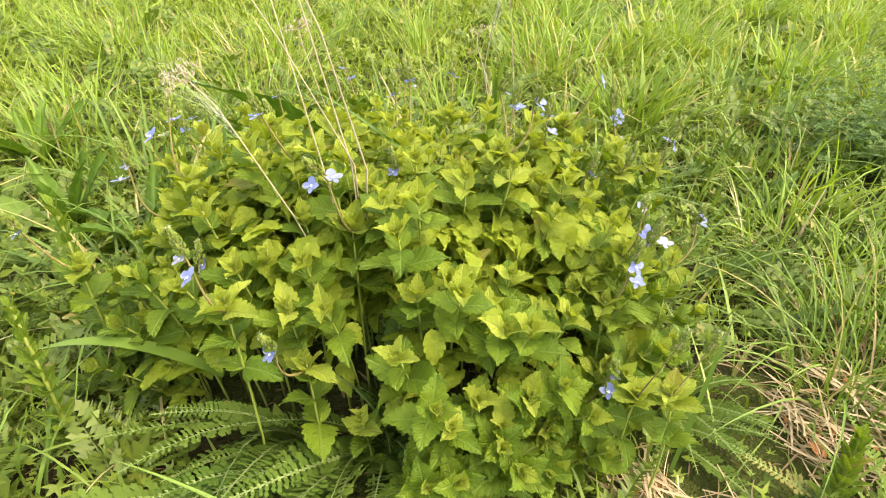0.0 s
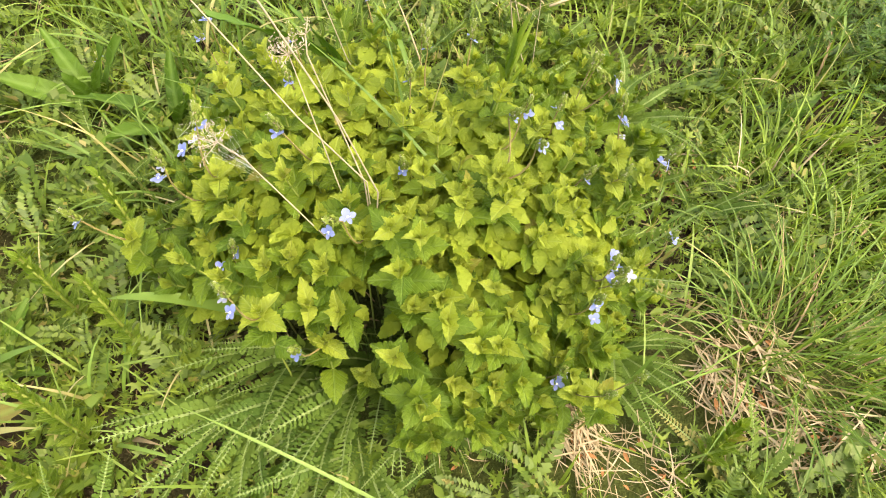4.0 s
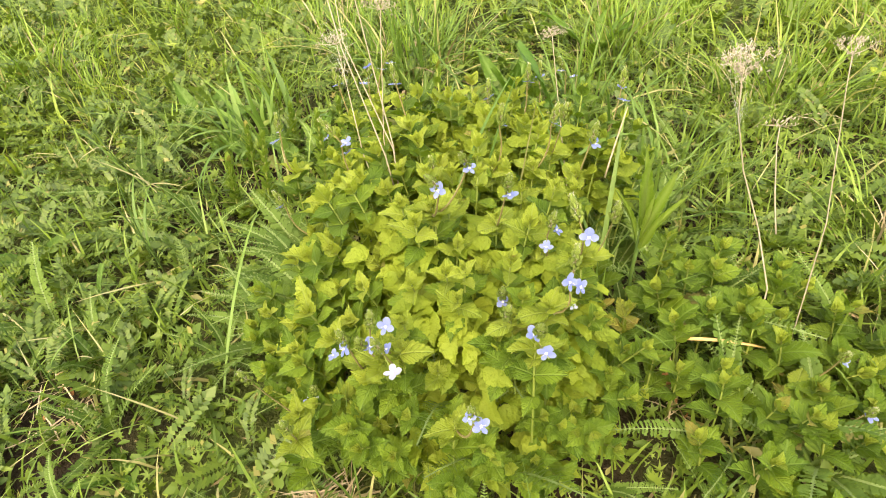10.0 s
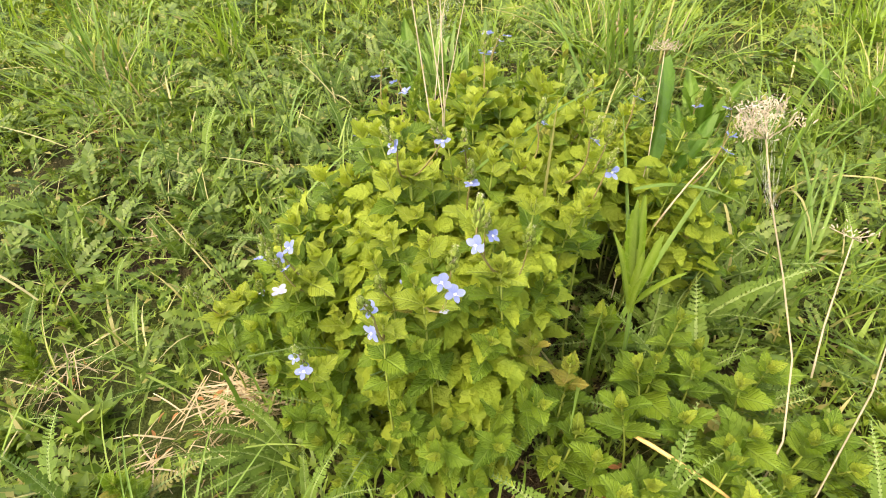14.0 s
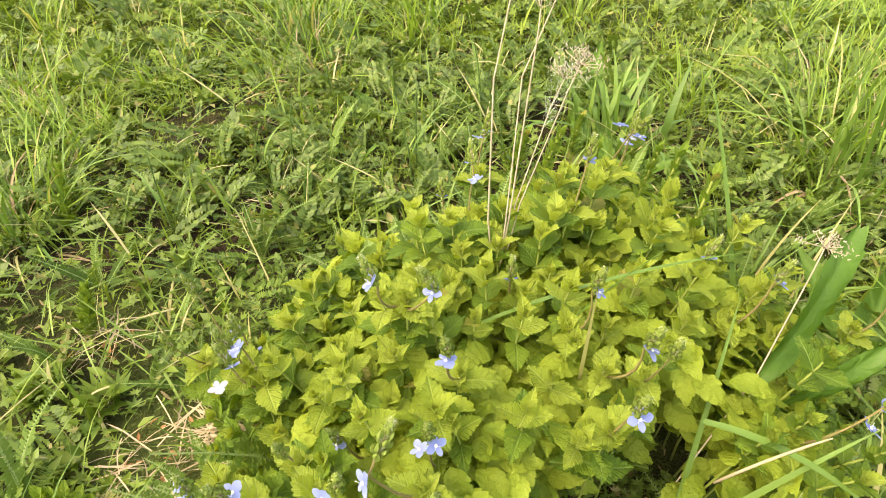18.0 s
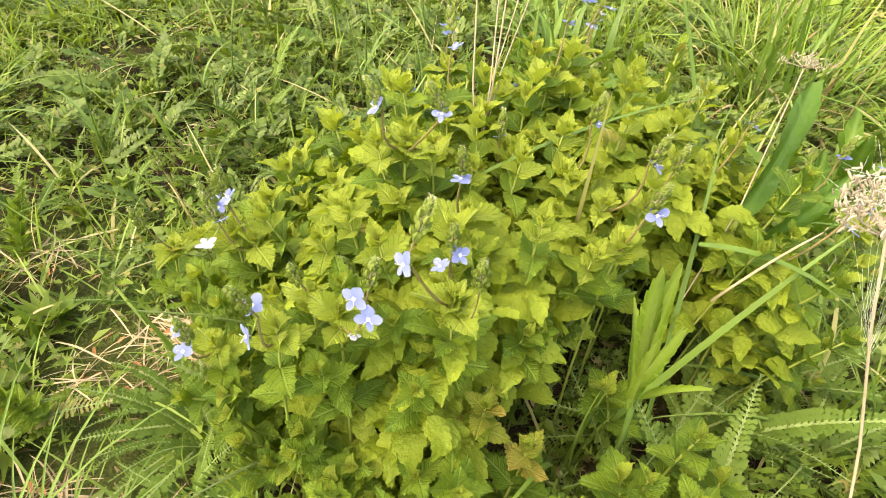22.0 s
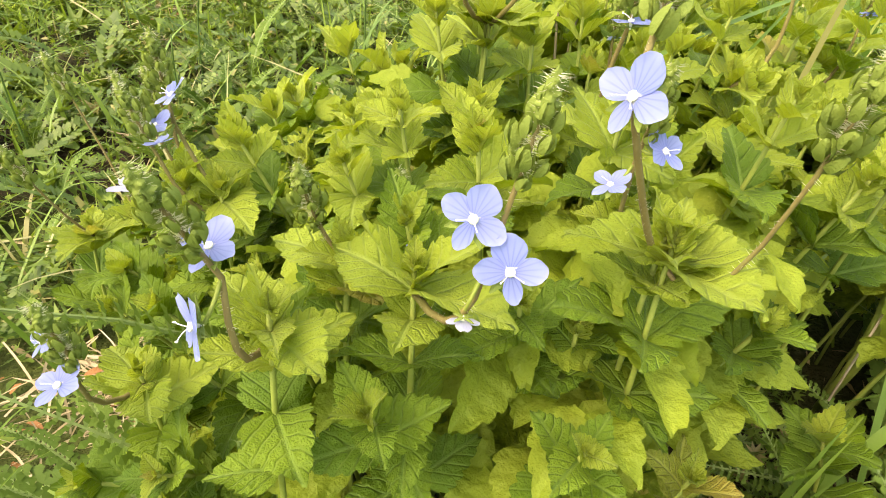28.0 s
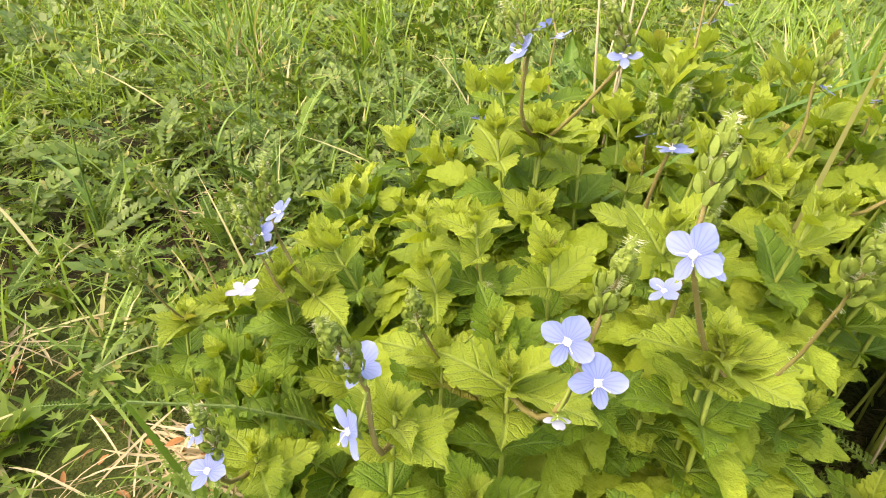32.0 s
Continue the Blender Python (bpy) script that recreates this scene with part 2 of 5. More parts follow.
def petal_material(name, pale, deep, edge):
    n = Nodes(name)
    co = n.object_coords()
    x, y, _ = n.split(co)
    ang = n.math("ARCTAN2", y, n.math("ADD", x, 0.1))
    line = n.math("POWER", n.math("MULTIPLY_ADD", n.math("SINE", n.math("MULTIPLY", ang, 24.0)), 0.5, 0.5), 5.0)
    inner = n.math("MULTIPLY_ADD", x, -1.0, 1.05)
    col = n.mix(n.math("MULTIPLY", n.math("MULTIPLY", line, inner), 0.65), pale, deep)
    col = n.mix(n.math("MULTIPLY", n.math("POWER", n.math("MAXIMUM", n.math("SUBTRACT", 1.0, x), 0.0), 3.0), 0.35), col, deep)
    rim = n.math("POWER", n.math("MINIMUM", n.math("MULTIPLY", x, 1.0), 1.0), 7.0)
    col = n.mix(n.math("MULTIPLY", rim, 0.5), col, edge)
    base = n.math("POWER", n.math("MAXIMUM", n.math("SUBTRACT", 1.0, n.math("MULTIPLY", x, 15.0)), 0.0), 1.0)
    col = n.mix(base, col, (0.85, 0.86, 0.84))
    col = n.mix(n.math("MULTIPLY", n.object_random(), 0.22), col, edge)
    return n.finish(col, 0.55, line, 0.12, 0.0004, 0.5, spec=0.25, trans_tint=(1.0, 1.0, 1.0))


PETAL = petal_material("blue_petal", (0.275, 0.34, 0.755), (0.1, 0.15, 0.54), (0.5, 0.55, 0.84))
PETAL_PALE = petal_material("faded_petal", (0.45, 0.47, 0.68), (0.3, 0.34, 0.62), (0.62, 0.63, 0.72))
EYE = plain_material("flower_eye", (0.72, 0.78, 0.5), (0.9, 0.9, 0.84), 800.0, 0.6, 0.0)
ANTHER = plain_material("anther", (0.75, 0.75, 0.85), (0.9, 0.9, 0.92), 800.0, 0.6, 0.0)


def soil_material():
    n = Nodes("ground_soil")
    geo = n.add("ShaderNodeNewGeometry").outputs["Position"]
    big, mid, fine = n.noise(3.0, geo, 5.0), n.noise(45.0, geo, 5.0), n.noise(320.0, geo, 4.0)
    soil = n.mix(mid, (0.017, 0.012, 0.008), (0.062, 0.045, 0.028))
    moss = n.mix(n.math("MULTIPLY_ADD", mid, 0.5, n.math("MULTIPLY", fine, 0.5)), (0.022, 0.042, 0.009), (0.125, 0.175, 0.034))
    cover = n.math("SMOOTH_MIN", n.math("MULTIPLY", n.math("MAXIMUM", n.math("SUBTRACT", big, 0.42), 0.0), 8.0), 1.0, 0.1)
    x, y, _ = n.split(geo)
    r = n.math("SQRT", n.math("ADD", n.math("MULTIPLY", x, x), n.math("MULTIPLY", y, y)))
    far = n.math("MINIMUM", n.math("MAXIMUM", n.math("MULTIPLY", n.math("SUBTRACT", r, 0.5), 1.2), 0.0), 1.0)
    cover = n.math("MAXIMUM", n.math("MULTIPLY", cover, 0.6), far)
    return n.finish(n.mix(cover, soil, moss), 0.95, n.math("ADD", mid, fine), 0.8, 0.01, spec=0.1)


SOIL = soil_material()


# ---- mesh tools ----
rng = np.random.default_rng(7)


def mesh_of(name, verts, faces, material, smooth=True):
    me = bpy.data.meshes.new(name)
    me.from_pydata([tuple(v) for v in verts], [], [tuple(f) for f in faces])
    me.materials.append(material)
    if smooth:
        me.polygons.foreach_set("use_smooth", [True] * len(me.polygons))
    me.update()
    return me


def part(name, me, parent, m=None, label=""):
    ob = new(name, me)
    ob.parent = parent
    if m is not None:
        ob.matrix_basis = m
    return tagged(ob, label)


def thing(name, m, label, category, group=""):
    ob = new(name)
    ob.empty_display_size = 0.01
    ob.matrix_basis = m
    return tagged(ob, label, category, group)


def grid(rows, cols, at):
    """Verts and quads of a sheet: at(i, j) with i along, j across."""
    v = [at(i, j) for i in range(rows) for j in range(cols)]
    f = [(i * cols + j, i * cols + j + 1, (i + 1) * cols + j + 1, (i + 1) * cols + j) for i in range(rows - 1) for j in range(cols - 1)]
    return v, f


def tube(points, radii, sides=6, cap=True):
    """A tapering tube along points."""
    pts = [Vector(p) for p in points]
    v, f = [], []
    for i, p in enumerate(pts):
        d = (pts[min(i + 1, len(pts) - 1)] - pts[max(i - 1, 0)]).normalized()
        a = d.orthogonal().normalized() if i == 0 else (a - d * a.dot(d)).normalized()
        b = d.cross(a)
        for k in range(sides):
            w = 2 * math.pi * k / sides
            v.append(p + (a * math.cos(w) + b * math.sin(w)) * radii[i])
    for i in range(len(pts) - 1):
        for k in range(sides):
            q = (k + 1) % sides
            f.append((i * sides + k, i * sides + q, (i + 1) * sides + q, (i + 1) * sides + k))
    if cap:
        f.append(tuple(range(sides - 1, -1, -1)))
        f.append(tuple((len(pts) - 1) * sides + k for k in range(sides)))
    return v, f


def join(*pieces):
    v, f = [], []
    for pv, pf in pieces:
        o = len(v)
        v += list(pv)
        f += [tuple(i + o for i in q) for q in pf]
    return v, f


def moved(piece, m):
    return [m @ Vector(p) for p in piece[0]], piece[1]


def curve_points(a, b, bow, n=7):
    """Points from a to b, bowed sideways by the vector bow."""
    a, b, bow = Vector(a), Vector(b), Vector(bow)
    return [a.lerp(b, i / (n - 1)) + bow * (4 * (i / (n - 1)) * (1 - i / (n - 1))) for i in range(n)]


def facing(place, ahead, up=(0, 0, 1), scale=1.0, spin=0.0):
    """A pose whose x runs along ahead and whose z is as near to up as it can be."""
    x = Vector(ahead).normalized()
    u = Vector(up)
    z = u - x * u.dot(x)
    z = z.normalized() if z.length > 1e-4 else x.orthogonal().normalized()
    y = z.cross(x)
    r = Matrix((x, y, z)).transposed().to_4x4()
    return Matrix.Translation(place) @ r @ pose(0, 0, 0, spin, 0, 0) @ Matrix.Scale(scale, 4)


def scattered(name, templates, mats, material, label, category):
    """One object of kind stuff: copies of the templates, each with one of the poses (n, 4, 4)."""
    vs, fs, o = [], [], 0
    pick = rng.integers(0, len(templates), len(mats))
    for k, (tv, tf) in enumerate(templates):
        m = mats[pick == k]
        if not len(m):
            continue
        tv4 = np.c_[np.array([tuple(p) for p in tv]), np.ones(len(tv))]
        v = np.einsum("nij,vj->nvi", m, tv4)[:, :, :3].reshape(-1, 3)
        f = (np.array(tf)[None] + (np.arange(len(m)) * len(tv))[:, None, None] + o).reshape(-1, len(tf[0]))
        vs.append(v), fs.append(f)
        o += len(v)
    v, f = np.concatenate(vs), np.concatenate(fs)
    me = bpy.data.meshes.new(name)
    me.vertices.add(len(v))
    me.vertices.foreach_set("co", v.ravel())
    me.loops.add(f.size)
    me.loops.foreach_set("vertex_index", f.ravel().astype(np.int32))
    me.polygons.add(len(f))
    me.polygons.foreach_set("loop_start", np.arange(0, f.size, f.shape[1], dtype=np.int32))
    me.polygons.foreach_set("use_smooth", np.ones(len(f), dtype=bool))
    me.materials.append(material)
    me.update(calc_edges=True)
    return tagged(new(name, me), label, category, kind="stuff")


def poses(xyz, yaw, lean, scale, roll=None, wide=None):
    """Stacked poses: turn by yaw about z, lean about the turned y, then scale (wide: across)."""
    n = len(xyz)
    roll = np.zeros(n) if roll is None else roll
    wide = scale if wide is None else wide
    c, s, cl, sl, cr, sr = np.cos(yaw), np.sin(yaw), np.cos(lean), np.sin(lean), np.cos(roll), np.sin(roll)
    z, o = np.zeros(n), np.ones(n)
    rz = np.stack([np.stack([c, -s, z], -1), np.stack([s, c, z], -1), np.stack([z, z, o], -1)], 1)
    ry = np.stack([np.stack([cl, z, sl], -1), np.stack([z, o, z], -1), np.stack([-sl, z, cl], -1)], 1)
    rx = np.stack([np.stack([o, z, z], -1), np.stack([z, cr, -sr], -1), np.stack([z, sr, cr], -1)], 1)
    m = np.zeros((n, 4, 4))
    m[:, :3, :3] = (rz @ ry @ rx) * np.stack([scale, wide, scale], -1)[:, None, :]
    m[:, :3, 3] = xyz
    m[:, 3, 3] = 1
    return m


def ground_height(x, y):
    """Gentle unevenness of the soil."""
    return 0.012 * noise.noise((x * 3.1, y * 3.1, 0.3)) + 0.004 * noise.noise((x * 17, y * 17, 1.7)) - 0.006


def heights(xy):
    return np.array([ground_height(float(a), float(b)) for a, b in xy])


# ---- ground ----
def build_ground():
    axis = [-400, -120, -40, -14, -6, -3.5] + [round(-2.6 + 0.05 * i, 3) for i in range(105)] + [3.5, 6, 14, 40, 120, 400]
    v, f = grid(len(axis), len(axis), lambda i, j: (axis[i], axis[j], ground_height(axis[i], axis[j]) if abs(axis[i]) < 4 and abs(axis[j]) < 4 else -0.006))
    f = [q[::-1] for q in f]
    tagged(new("ground", mesh_of("ground", v, f, SOIL)), "dark meadow soil with moss reaching to the horizon", "ground", kind="structure")


build_ground()


# ---- speedwell clump ----
def serrate_leaf(teeth=6, fold=0.25, droop=0.25, width=0.62, tooth=0.13, wave=0.04, seed=0, point=1.0, puff=0.028, early=0.6):
    """A leaf with blunt forward teeth and a quilted face, one long, x from stalk to tip."""
    r = random.Random(seed)
    ph, rows = r.uniform(0, 6), 4 * teeth + 1
    late = 0.85 + 0.1 * point
    full = 0.95 / ((early / (early + late)) ** early * (late / (early + late)) ** late)
    deep = [tooth * r.uniform(0.75, 1.25) for _ in range(2 * rows)]
    twist = r.uniform(-0.12, 0.12)

    def at(i, j):
        s = i / (rows - 1)
        w = width * 0.5 * (full * s ** early * (1 - s) ** late + 0.05 * (1 - s))
        c = (j - 2) / 2
        outer, k = abs(c) == 1 and 0 < i < rows - 1, i % 4
        cutin = deep[i // 4 + (rows if c > 0 else 0)] * w * (1.0, 0.4, 0.0, 0.12)[k]
        y = c * (w - (cutin if outer else 0))
        x = s + ((-0.1, -0.03, 0.05, 0.13)[k] / teeth if outer else 0) + (0.05 * abs(c) if 0 < i < rows - 1 else 0)
        quilt = puff * math.cos(2 * math.pi * (i / 4 - 0.5 - 0.4 * abs(c))) * (1.0 if abs(c) == 0.5 else 0.35 if outer else 0.0) * min(1.0, 4 * s * (1 - s) + 0.1)
        z = fold * abs(y) * (1.15 - 0.5 * abs(c)) - droop * s ** 2.4 + wave * math.sin(7 * s + ph + 2 * c) * abs(c) + twist * s * y + quilt
        return (x, y, z)

    return grid(rows, 5, at)


def leaf_set(name, material, seed, teeth, forms):
    """Alike leaves that differ in fold, droop and width."""
    return [mesh_of(name, *serrate_leaf(teeth, f, d, w, 0.15, 0.07, seed + k, 1.2, 0.009, 0.42), material) for k, (f, d, w) in enumerate(forms)]


FORMS = ((0.45, 0.1, 0.76), (0.35, 0.2, 0.82), (0.6, 0.02, 0.74), (0.3, 0.3, 0.8), (0.7, 0.14, 0.78), (0.5, -0.08, 0.78), (0.2, 0.24, 0.8), (0.8, 0.05, 0.8))
LEAVES = leaf_set("speedwell_leaf", SPEEDWELL, 0, 7, FORMS)
OLD_SHADED = leaf_set("speedwell_shaded_lower_leaf", SPEEDWELL_OLD_SHADED, 40, 7, FORMS[:5])
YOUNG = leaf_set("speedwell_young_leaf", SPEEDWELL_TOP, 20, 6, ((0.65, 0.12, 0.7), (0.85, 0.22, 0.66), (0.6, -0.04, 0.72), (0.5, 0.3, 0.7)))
FLUSHED = leaf_set("speedwell_flushed_leaf", SPEEDWELL_RED, 80, 7, FORMS[:4])

CENTRE = Vector((-0.045, 0.045))


def reach(x, y):
    """How far out of the clump a spot lies: 1 on its rim, which is wider to the west and north."""
    dx, dy = x - CENTRE.x, y - CENTRE.y
    north = 0.215 - 0.085 * max(0.0, min(1.0, (dx + 0.02) / 0.09))
    return math.hypot(dx / (0.178 if dx > 0 else 0.222), dy / (north if dy > 0 else 0.168))


def canopy(x, y):
    u = reach(x, y)
    steep = 3.2 + 4.5 * max(0.0, min(1.0, (y - CENTRE.y + 0.09) / 0.12))
    return u, 0.188 * (1 - 0.5 * min(u, 1.12) ** steep) + 0.024 * noise.noise((x * 14, y * 14, 4.2))


def shoot(x, y, top, lean, seed, label="yellow-green hairy speedwell shoot with toothed leaf pairs", pairs=6, young=True, flushed=False, grow=1.0):
    """One upright stem with crossed pairs of leaves."""
    r = random.Random(seed)
    g = ground_height(x, y)
    ob = thing("speedwell_shoot", Matrix.Translation((x, y, g)), label, "speedwell", "speedwell shoots in the clump")
    tip = Vector((lean[0], lean[1], top - g))
    pts = curve_points((0, 0, -0.004), tip, (-lean[0] * 0.25 + r.uniform(-.004, .004), -lean[1] * 0.25 + r.uniform(-.004, .004), 0), 6)
    part("stem", mesh_of("stem", *tube(pts, [0.001, 0.001, 0.0009, 0.0008, 0.0008, 0.0006], 5), STEM_GREEN), ob)
    length = tip.length
    step = r.uniform(0.0115, 0.0145)
    turn = r.uniform(0, math.pi)
    k = 0
    while True:
        back = step * (0.0, 0.12, 0.42, 1.05, 2.1, 3.6, 9.0)[k]
        if back > min(length * 0.82, 0.1) or k >= pairs:
            break
        fi = (1 - back / length) * 5
        i0 = min(int(fi), 4)
        p = pts[i0].lerp(pts[i0 + 1], fi - i0)
        axis = (pts[i0 + 1] - pts[i0]).normalized()
        size = (0.0054, 0.0096, 0.0142, 0.0178, 0.0198, 0.0202, 0.019)[k] * r.uniform(0.8, 1.18) * grow
        rise = radians((80, 66, 50, 36, 25, 15, 5)[k] + r.uniform(-13, 13))
        for side in (0, 1):
            a = turn + k * math.pi / 2 + side * math.pi + r.uniform(-0.2, 0.2)
            out = Vector((math.cos(a), math.sin(a), 0))
            out = (out - axis * out.dot(axis)).normalized()
            ahead = out * math.cos(rise) + axis * math.sin(rise)
            up = axis * math.cos(rise) - out * math.sin(rise)
            # lower pairs take the darker green, with shade in its colour
            me = r.choice(FLUSHED) if flushed and k > 1 else r.choice(YOUNG) if k < (3 if young else 1) else r.choice(LEAVES) if k < ((4 if grow < 1.12 else 2) if young else 2) else r.choice(OLD_SHADED)
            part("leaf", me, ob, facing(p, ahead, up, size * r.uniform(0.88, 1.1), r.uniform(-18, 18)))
        k += 1
    return ob


def in_gap(x, y):
    """The notches in the clump's outline and the few bare spots inside it."""
    return (x < -0.072 and y < -0.052) or (x < -0.15 and y < -0.03) or math.hypot(x + 0.095, y + 0.035) < 0.021 or math.hypot((x - 0.045) / 0.04, (y - 0.152) / 0.022) < 1 or (x > -0.07 and y > 0.12) or math.hypot(x - 0.065, y - 0.122) < 0.026 or math.hypot((x + 0.1) / 0.04, (y - 0.16) / 0.026) < 1


def place_shoots():
    r = random.Random(11)
    done = []
    for _ in range(9000):
        x, y = r.uniform(-0.3, 0.19), r.uniform(-0.17, 0.3)
        u, h = canopy(x, y)
        if u > 1.04 or in_gap(x, y):
            continue
        near = 0.0172 + 0.005 * r.random()
        if any((x - a) ** 2 + (y - b) ** 2 < near * near for a, b in done):
            continue
        done.append((x, y))
        d = Vector((x, y)) - CENTRE
        d = d.normalized() * (0.012 + 0.03 * min(u, 1) ** 2)
        # rim and north-east shoots turn sooner to the shade-darkened lower leaves
        shoot(x - d.x * 0.5, y - d.y * 0.5, h * r.uniform(0.8, 1.08), (d.x + r.uniform(-.008, .008), d.y + r.uniform(-.008, .008)), len(done), pairs=6 if u > 0.8 else 5, young=u < 0.86 - 0.26 * max(0.0, min(1.0, (x + y - 0.04) / 0.08)), grow=1 + 0.32 * max(0.0, min(1.0, (0.02 - x - 1.6 * y) / 0.14)))
    # short shoots that lean out all round the rim
    for k in range(52):
        a = 2 * math.pi * (k + r.uniform(-0.3, 0.3)) / 52
        x, y = CENTRE.x + 0.3 * math.cos(a), CENTRE.y + 0.3 * math.sin(a)
        s = r.uniform(0.84, 0.97) / reach(x, y)
        x, y = CENTRE.x + (x - CENTRE.x) * s, CENTRE.y + (y - CENTRE.y) * s
        if (x < -0.06 and y < -0.04) or (x < -0.15 and y < -0.02) or (x > -0.08 and y > 0.118):
            continue
        shoot(x, y, r.uniform(0.05, 0.105), (0.022 * math.cos(a), 0.022 * math.sin(a)), 5000 + k, pairs=5, young=y < 0, grow=1.25 if x < 0 and y < 0.02 else 1.0)
    for k in range(46):
        a = math.radians(195 + 205 * (k + r.uniform(-0.3, 0.3)) / 46)
        x, y = CENTRE.x + 0.3 * math.cos(a), CENTRE.y + 0.3 * math.sin(a)
        s = r.uniform(0.8, 1.04) / reach(x, y)
        x, y = CENTRE.x + (x - CENTRE.x) * s, CENTRE.y + (y - CENTRE.y) * s
        if (x < -0.08 and y < -0.05) or (x < -0.15 and y < -0.02):
            continue
        shoot(x, y, r.uniform(0.03, 0.085), (0.026 * math.cos(a), 0.026 * math.sin(a)), 5200 + k, "short speedwell shoot at the clump's foot", 4, False, grow=1.15)
    # low creeping shoots beside the clump
    for x, y, h in ((-0.047, -0.125, 0.085), (-0.10, -0.093, 0.07), (-0.075, -0.115, 0.05)):
        shoot(x, y, h, (r.uniform(-.012, .012), r.uniform(-.012, .012)), len(done) + int(1000 * h) + int(900 * x), "low yellow-green speedwell shoot creeping over the ground")
    for k, (x, y, h) in enumerate(((0.022, 0.207, 0.12), (0.045, 0.195, 0.1), (-0.085, 0.13, 0.09))):
        shoot(x, y, h, (r.uniform(-.012, .012), r.uniform(0, .012)), 4100 + k, "low green speedwell shoot creeping over the ground", young=False)
    for k, (x, y, h) in enumerate(((0.066, 0.112, 0.124), (0.066, 0.138, 0.112))):
        shoot(x, y, h, (0.006, 0.004), 4200 + k, "short speedwell shoot with red-flushed leaf tips", 5, False, True)
    low = []
    for _ in range(1200):
        x, y = r.uniform(-0.03, 0.27), r.uniform(0.125, 0.38)
        far_off = math.hypot((x - 0.125) / 0.13, (y - 0.255) / 0.115) > 1 and math.hypot((x - 0.075) / 0.09, (y - 0.18) / 0.05) > 1
        if far_off or math.hypot(x - 0.018, y - 0.172) < 0.02 or math.hypot((x - 0.045) / 0.05, (y - 0.158) / 0.026) < 1 or math.hypot(x / 0.035, (y - 0.145) / 0.012) < 1 or any((x - a) ** 2 + (y - b) ** 2 < 0.0255 ** 2 for a, b in low):
            continue
        low.append((x, y))
        shoot(x, y, max(0.04, (0.12 - 0.35 * math.hypot(x - 0.04, y - 0.17)) * r.uniform(0.7, 1.05)), (r.uniform(-.014, .014), r.uniform(-.014, .014)), 3000 + len(low), "low green speedwell shoot creeping over the ground", 5, False, grow=1.38)
    return done


place_shoots()


# ---- speedwell flowers ----
def petal_mesh(width, length, material, cup=0.12):
    def at(i, j):
        s, c = i / 6, (j - 3) / 3
        w = width * 0.5 * (0.16 + 0.84 * math.sin(math.pi * (0.06 + 0.94 * s) ** 1.15 * 0.93) ** 0.75) if s < 1 else width * 0.2
        bulge = length * (s - 0.06 * c * c * s)
        return (bulge, c * w, cup * (s * s * 0.6 + 0.5 * c * c * s) - 0.02)

    return mesh_of("petal", *grid(7, 7, at), material)


def flower_meshes(mat):
    return [petal_mesh(1.02, 1.0, mat, 0.2), petal_mesh(0.8, 0.96, mat, 0.14), petal_mesh(0.8, 0.96, mat, 0.16), petal_mesh(0.56, 0.9, mat, 0.08)]


BLUE, PALE = flower_meshes(PETAL), flower_meshes(PETAL_PALE)


def eye_mesh():
    ring = [[(r * math.cos(a), r * math.sin(a), z) for a in [2 * math.pi * k / 10 for k in range(10)]] for r, z in ((0.035, -0.35), (0.08, -0.06), (0.15, 0.04), (0.1, 0.065), (0.04, 0.01))]
    v = [p for q in ring for p in q]
    f = [(i * 10 + k, i * 10 + (k + 1) % 10, (i + 1) * 10 + (k + 1) % 10, (i + 1) * 10 + k) for i in range(4) for k in range(10)]
    return mesh_of("flower_eye", v, f + [tuple(40 + k for k in range(10))], EYE)


def ball(a, b, c, seg=6, rings=4):
    v = [(0, 0, -c)] + [(a * math.cos(2 * math.pi * k / seg) * math.cos(t), b * math.sin(2 * math.pi * k / seg) * math.cos(t), c * math.sin(t)) for t in [math.pi * (i / rings - 0.5) for i in range(1, rings)] for k in range(seg)] + [(0, 0, c)]
    f = [(0, 1 + (k + 1) % seg, 1 + k) for k in range(seg)]
    f += [(1 + i * seg + k, 1 + i * seg + (k + 1) % seg, 1 + (i + 1) * seg + (k + 1) % seg, 1 + (i + 1) * seg + k) for i in range(rings - 2) for k in range(seg)]
    o = 1 + (rings - 2) * seg
    return v, f + [(len(v) - 1, o + k, o + (k + 1) % seg) for k in range(seg)]


EYE_MESH = eye_mesh()
STAMEN = mesh_of("stamen", *join(tube(curve_points((0, 0, 0), (0.36, 0, 0.3), (0, 0, 0.05), 5), [0.014, 0.013, 0.013, 0.014, 0.014], 5), moved(ball(0.035, 0.03, 0.05), Matrix.Translation((0.38, 0, 0.32)))), ANTHER)
SEPAL = mesh_of("calyx", *join(*[moved(grid(4, 3, lambda i, j: (0.85 * i / 3, (j - 1) * 0.16 * math.sin(math.pi * (0.15 + 0.8 * i / 3)), -0.28 + 0.1 * (i / 3) ** 2 + 0.05 * abs(j - 1))), pose(0, 0, 0, 0, 0, 45 + 90 * k)) for k in range(4)]), BUD)


def bud_mesh():
    """A closed bud wrapped in short blunt bracts."""
    body = ball(0.24, 0.24, 0.5, 6, 5)
    wraps = [moved(grid(5, 3, lambda i, j: (0.1 + 0.27 * math.sin(math.pi * (0.2 + 0.7 * i / 4)), (j - 1) * 0.24 * math.sin(math.pi * (0.16 + 0.8 * i / 4)), -0.5 + 1.15 * i / 4)), pose(0, 0, 0, 0, 0, 90 * k + 20)) for k in range(4)]
    return mesh_of("bud", *join(body, *wraps), BUD)


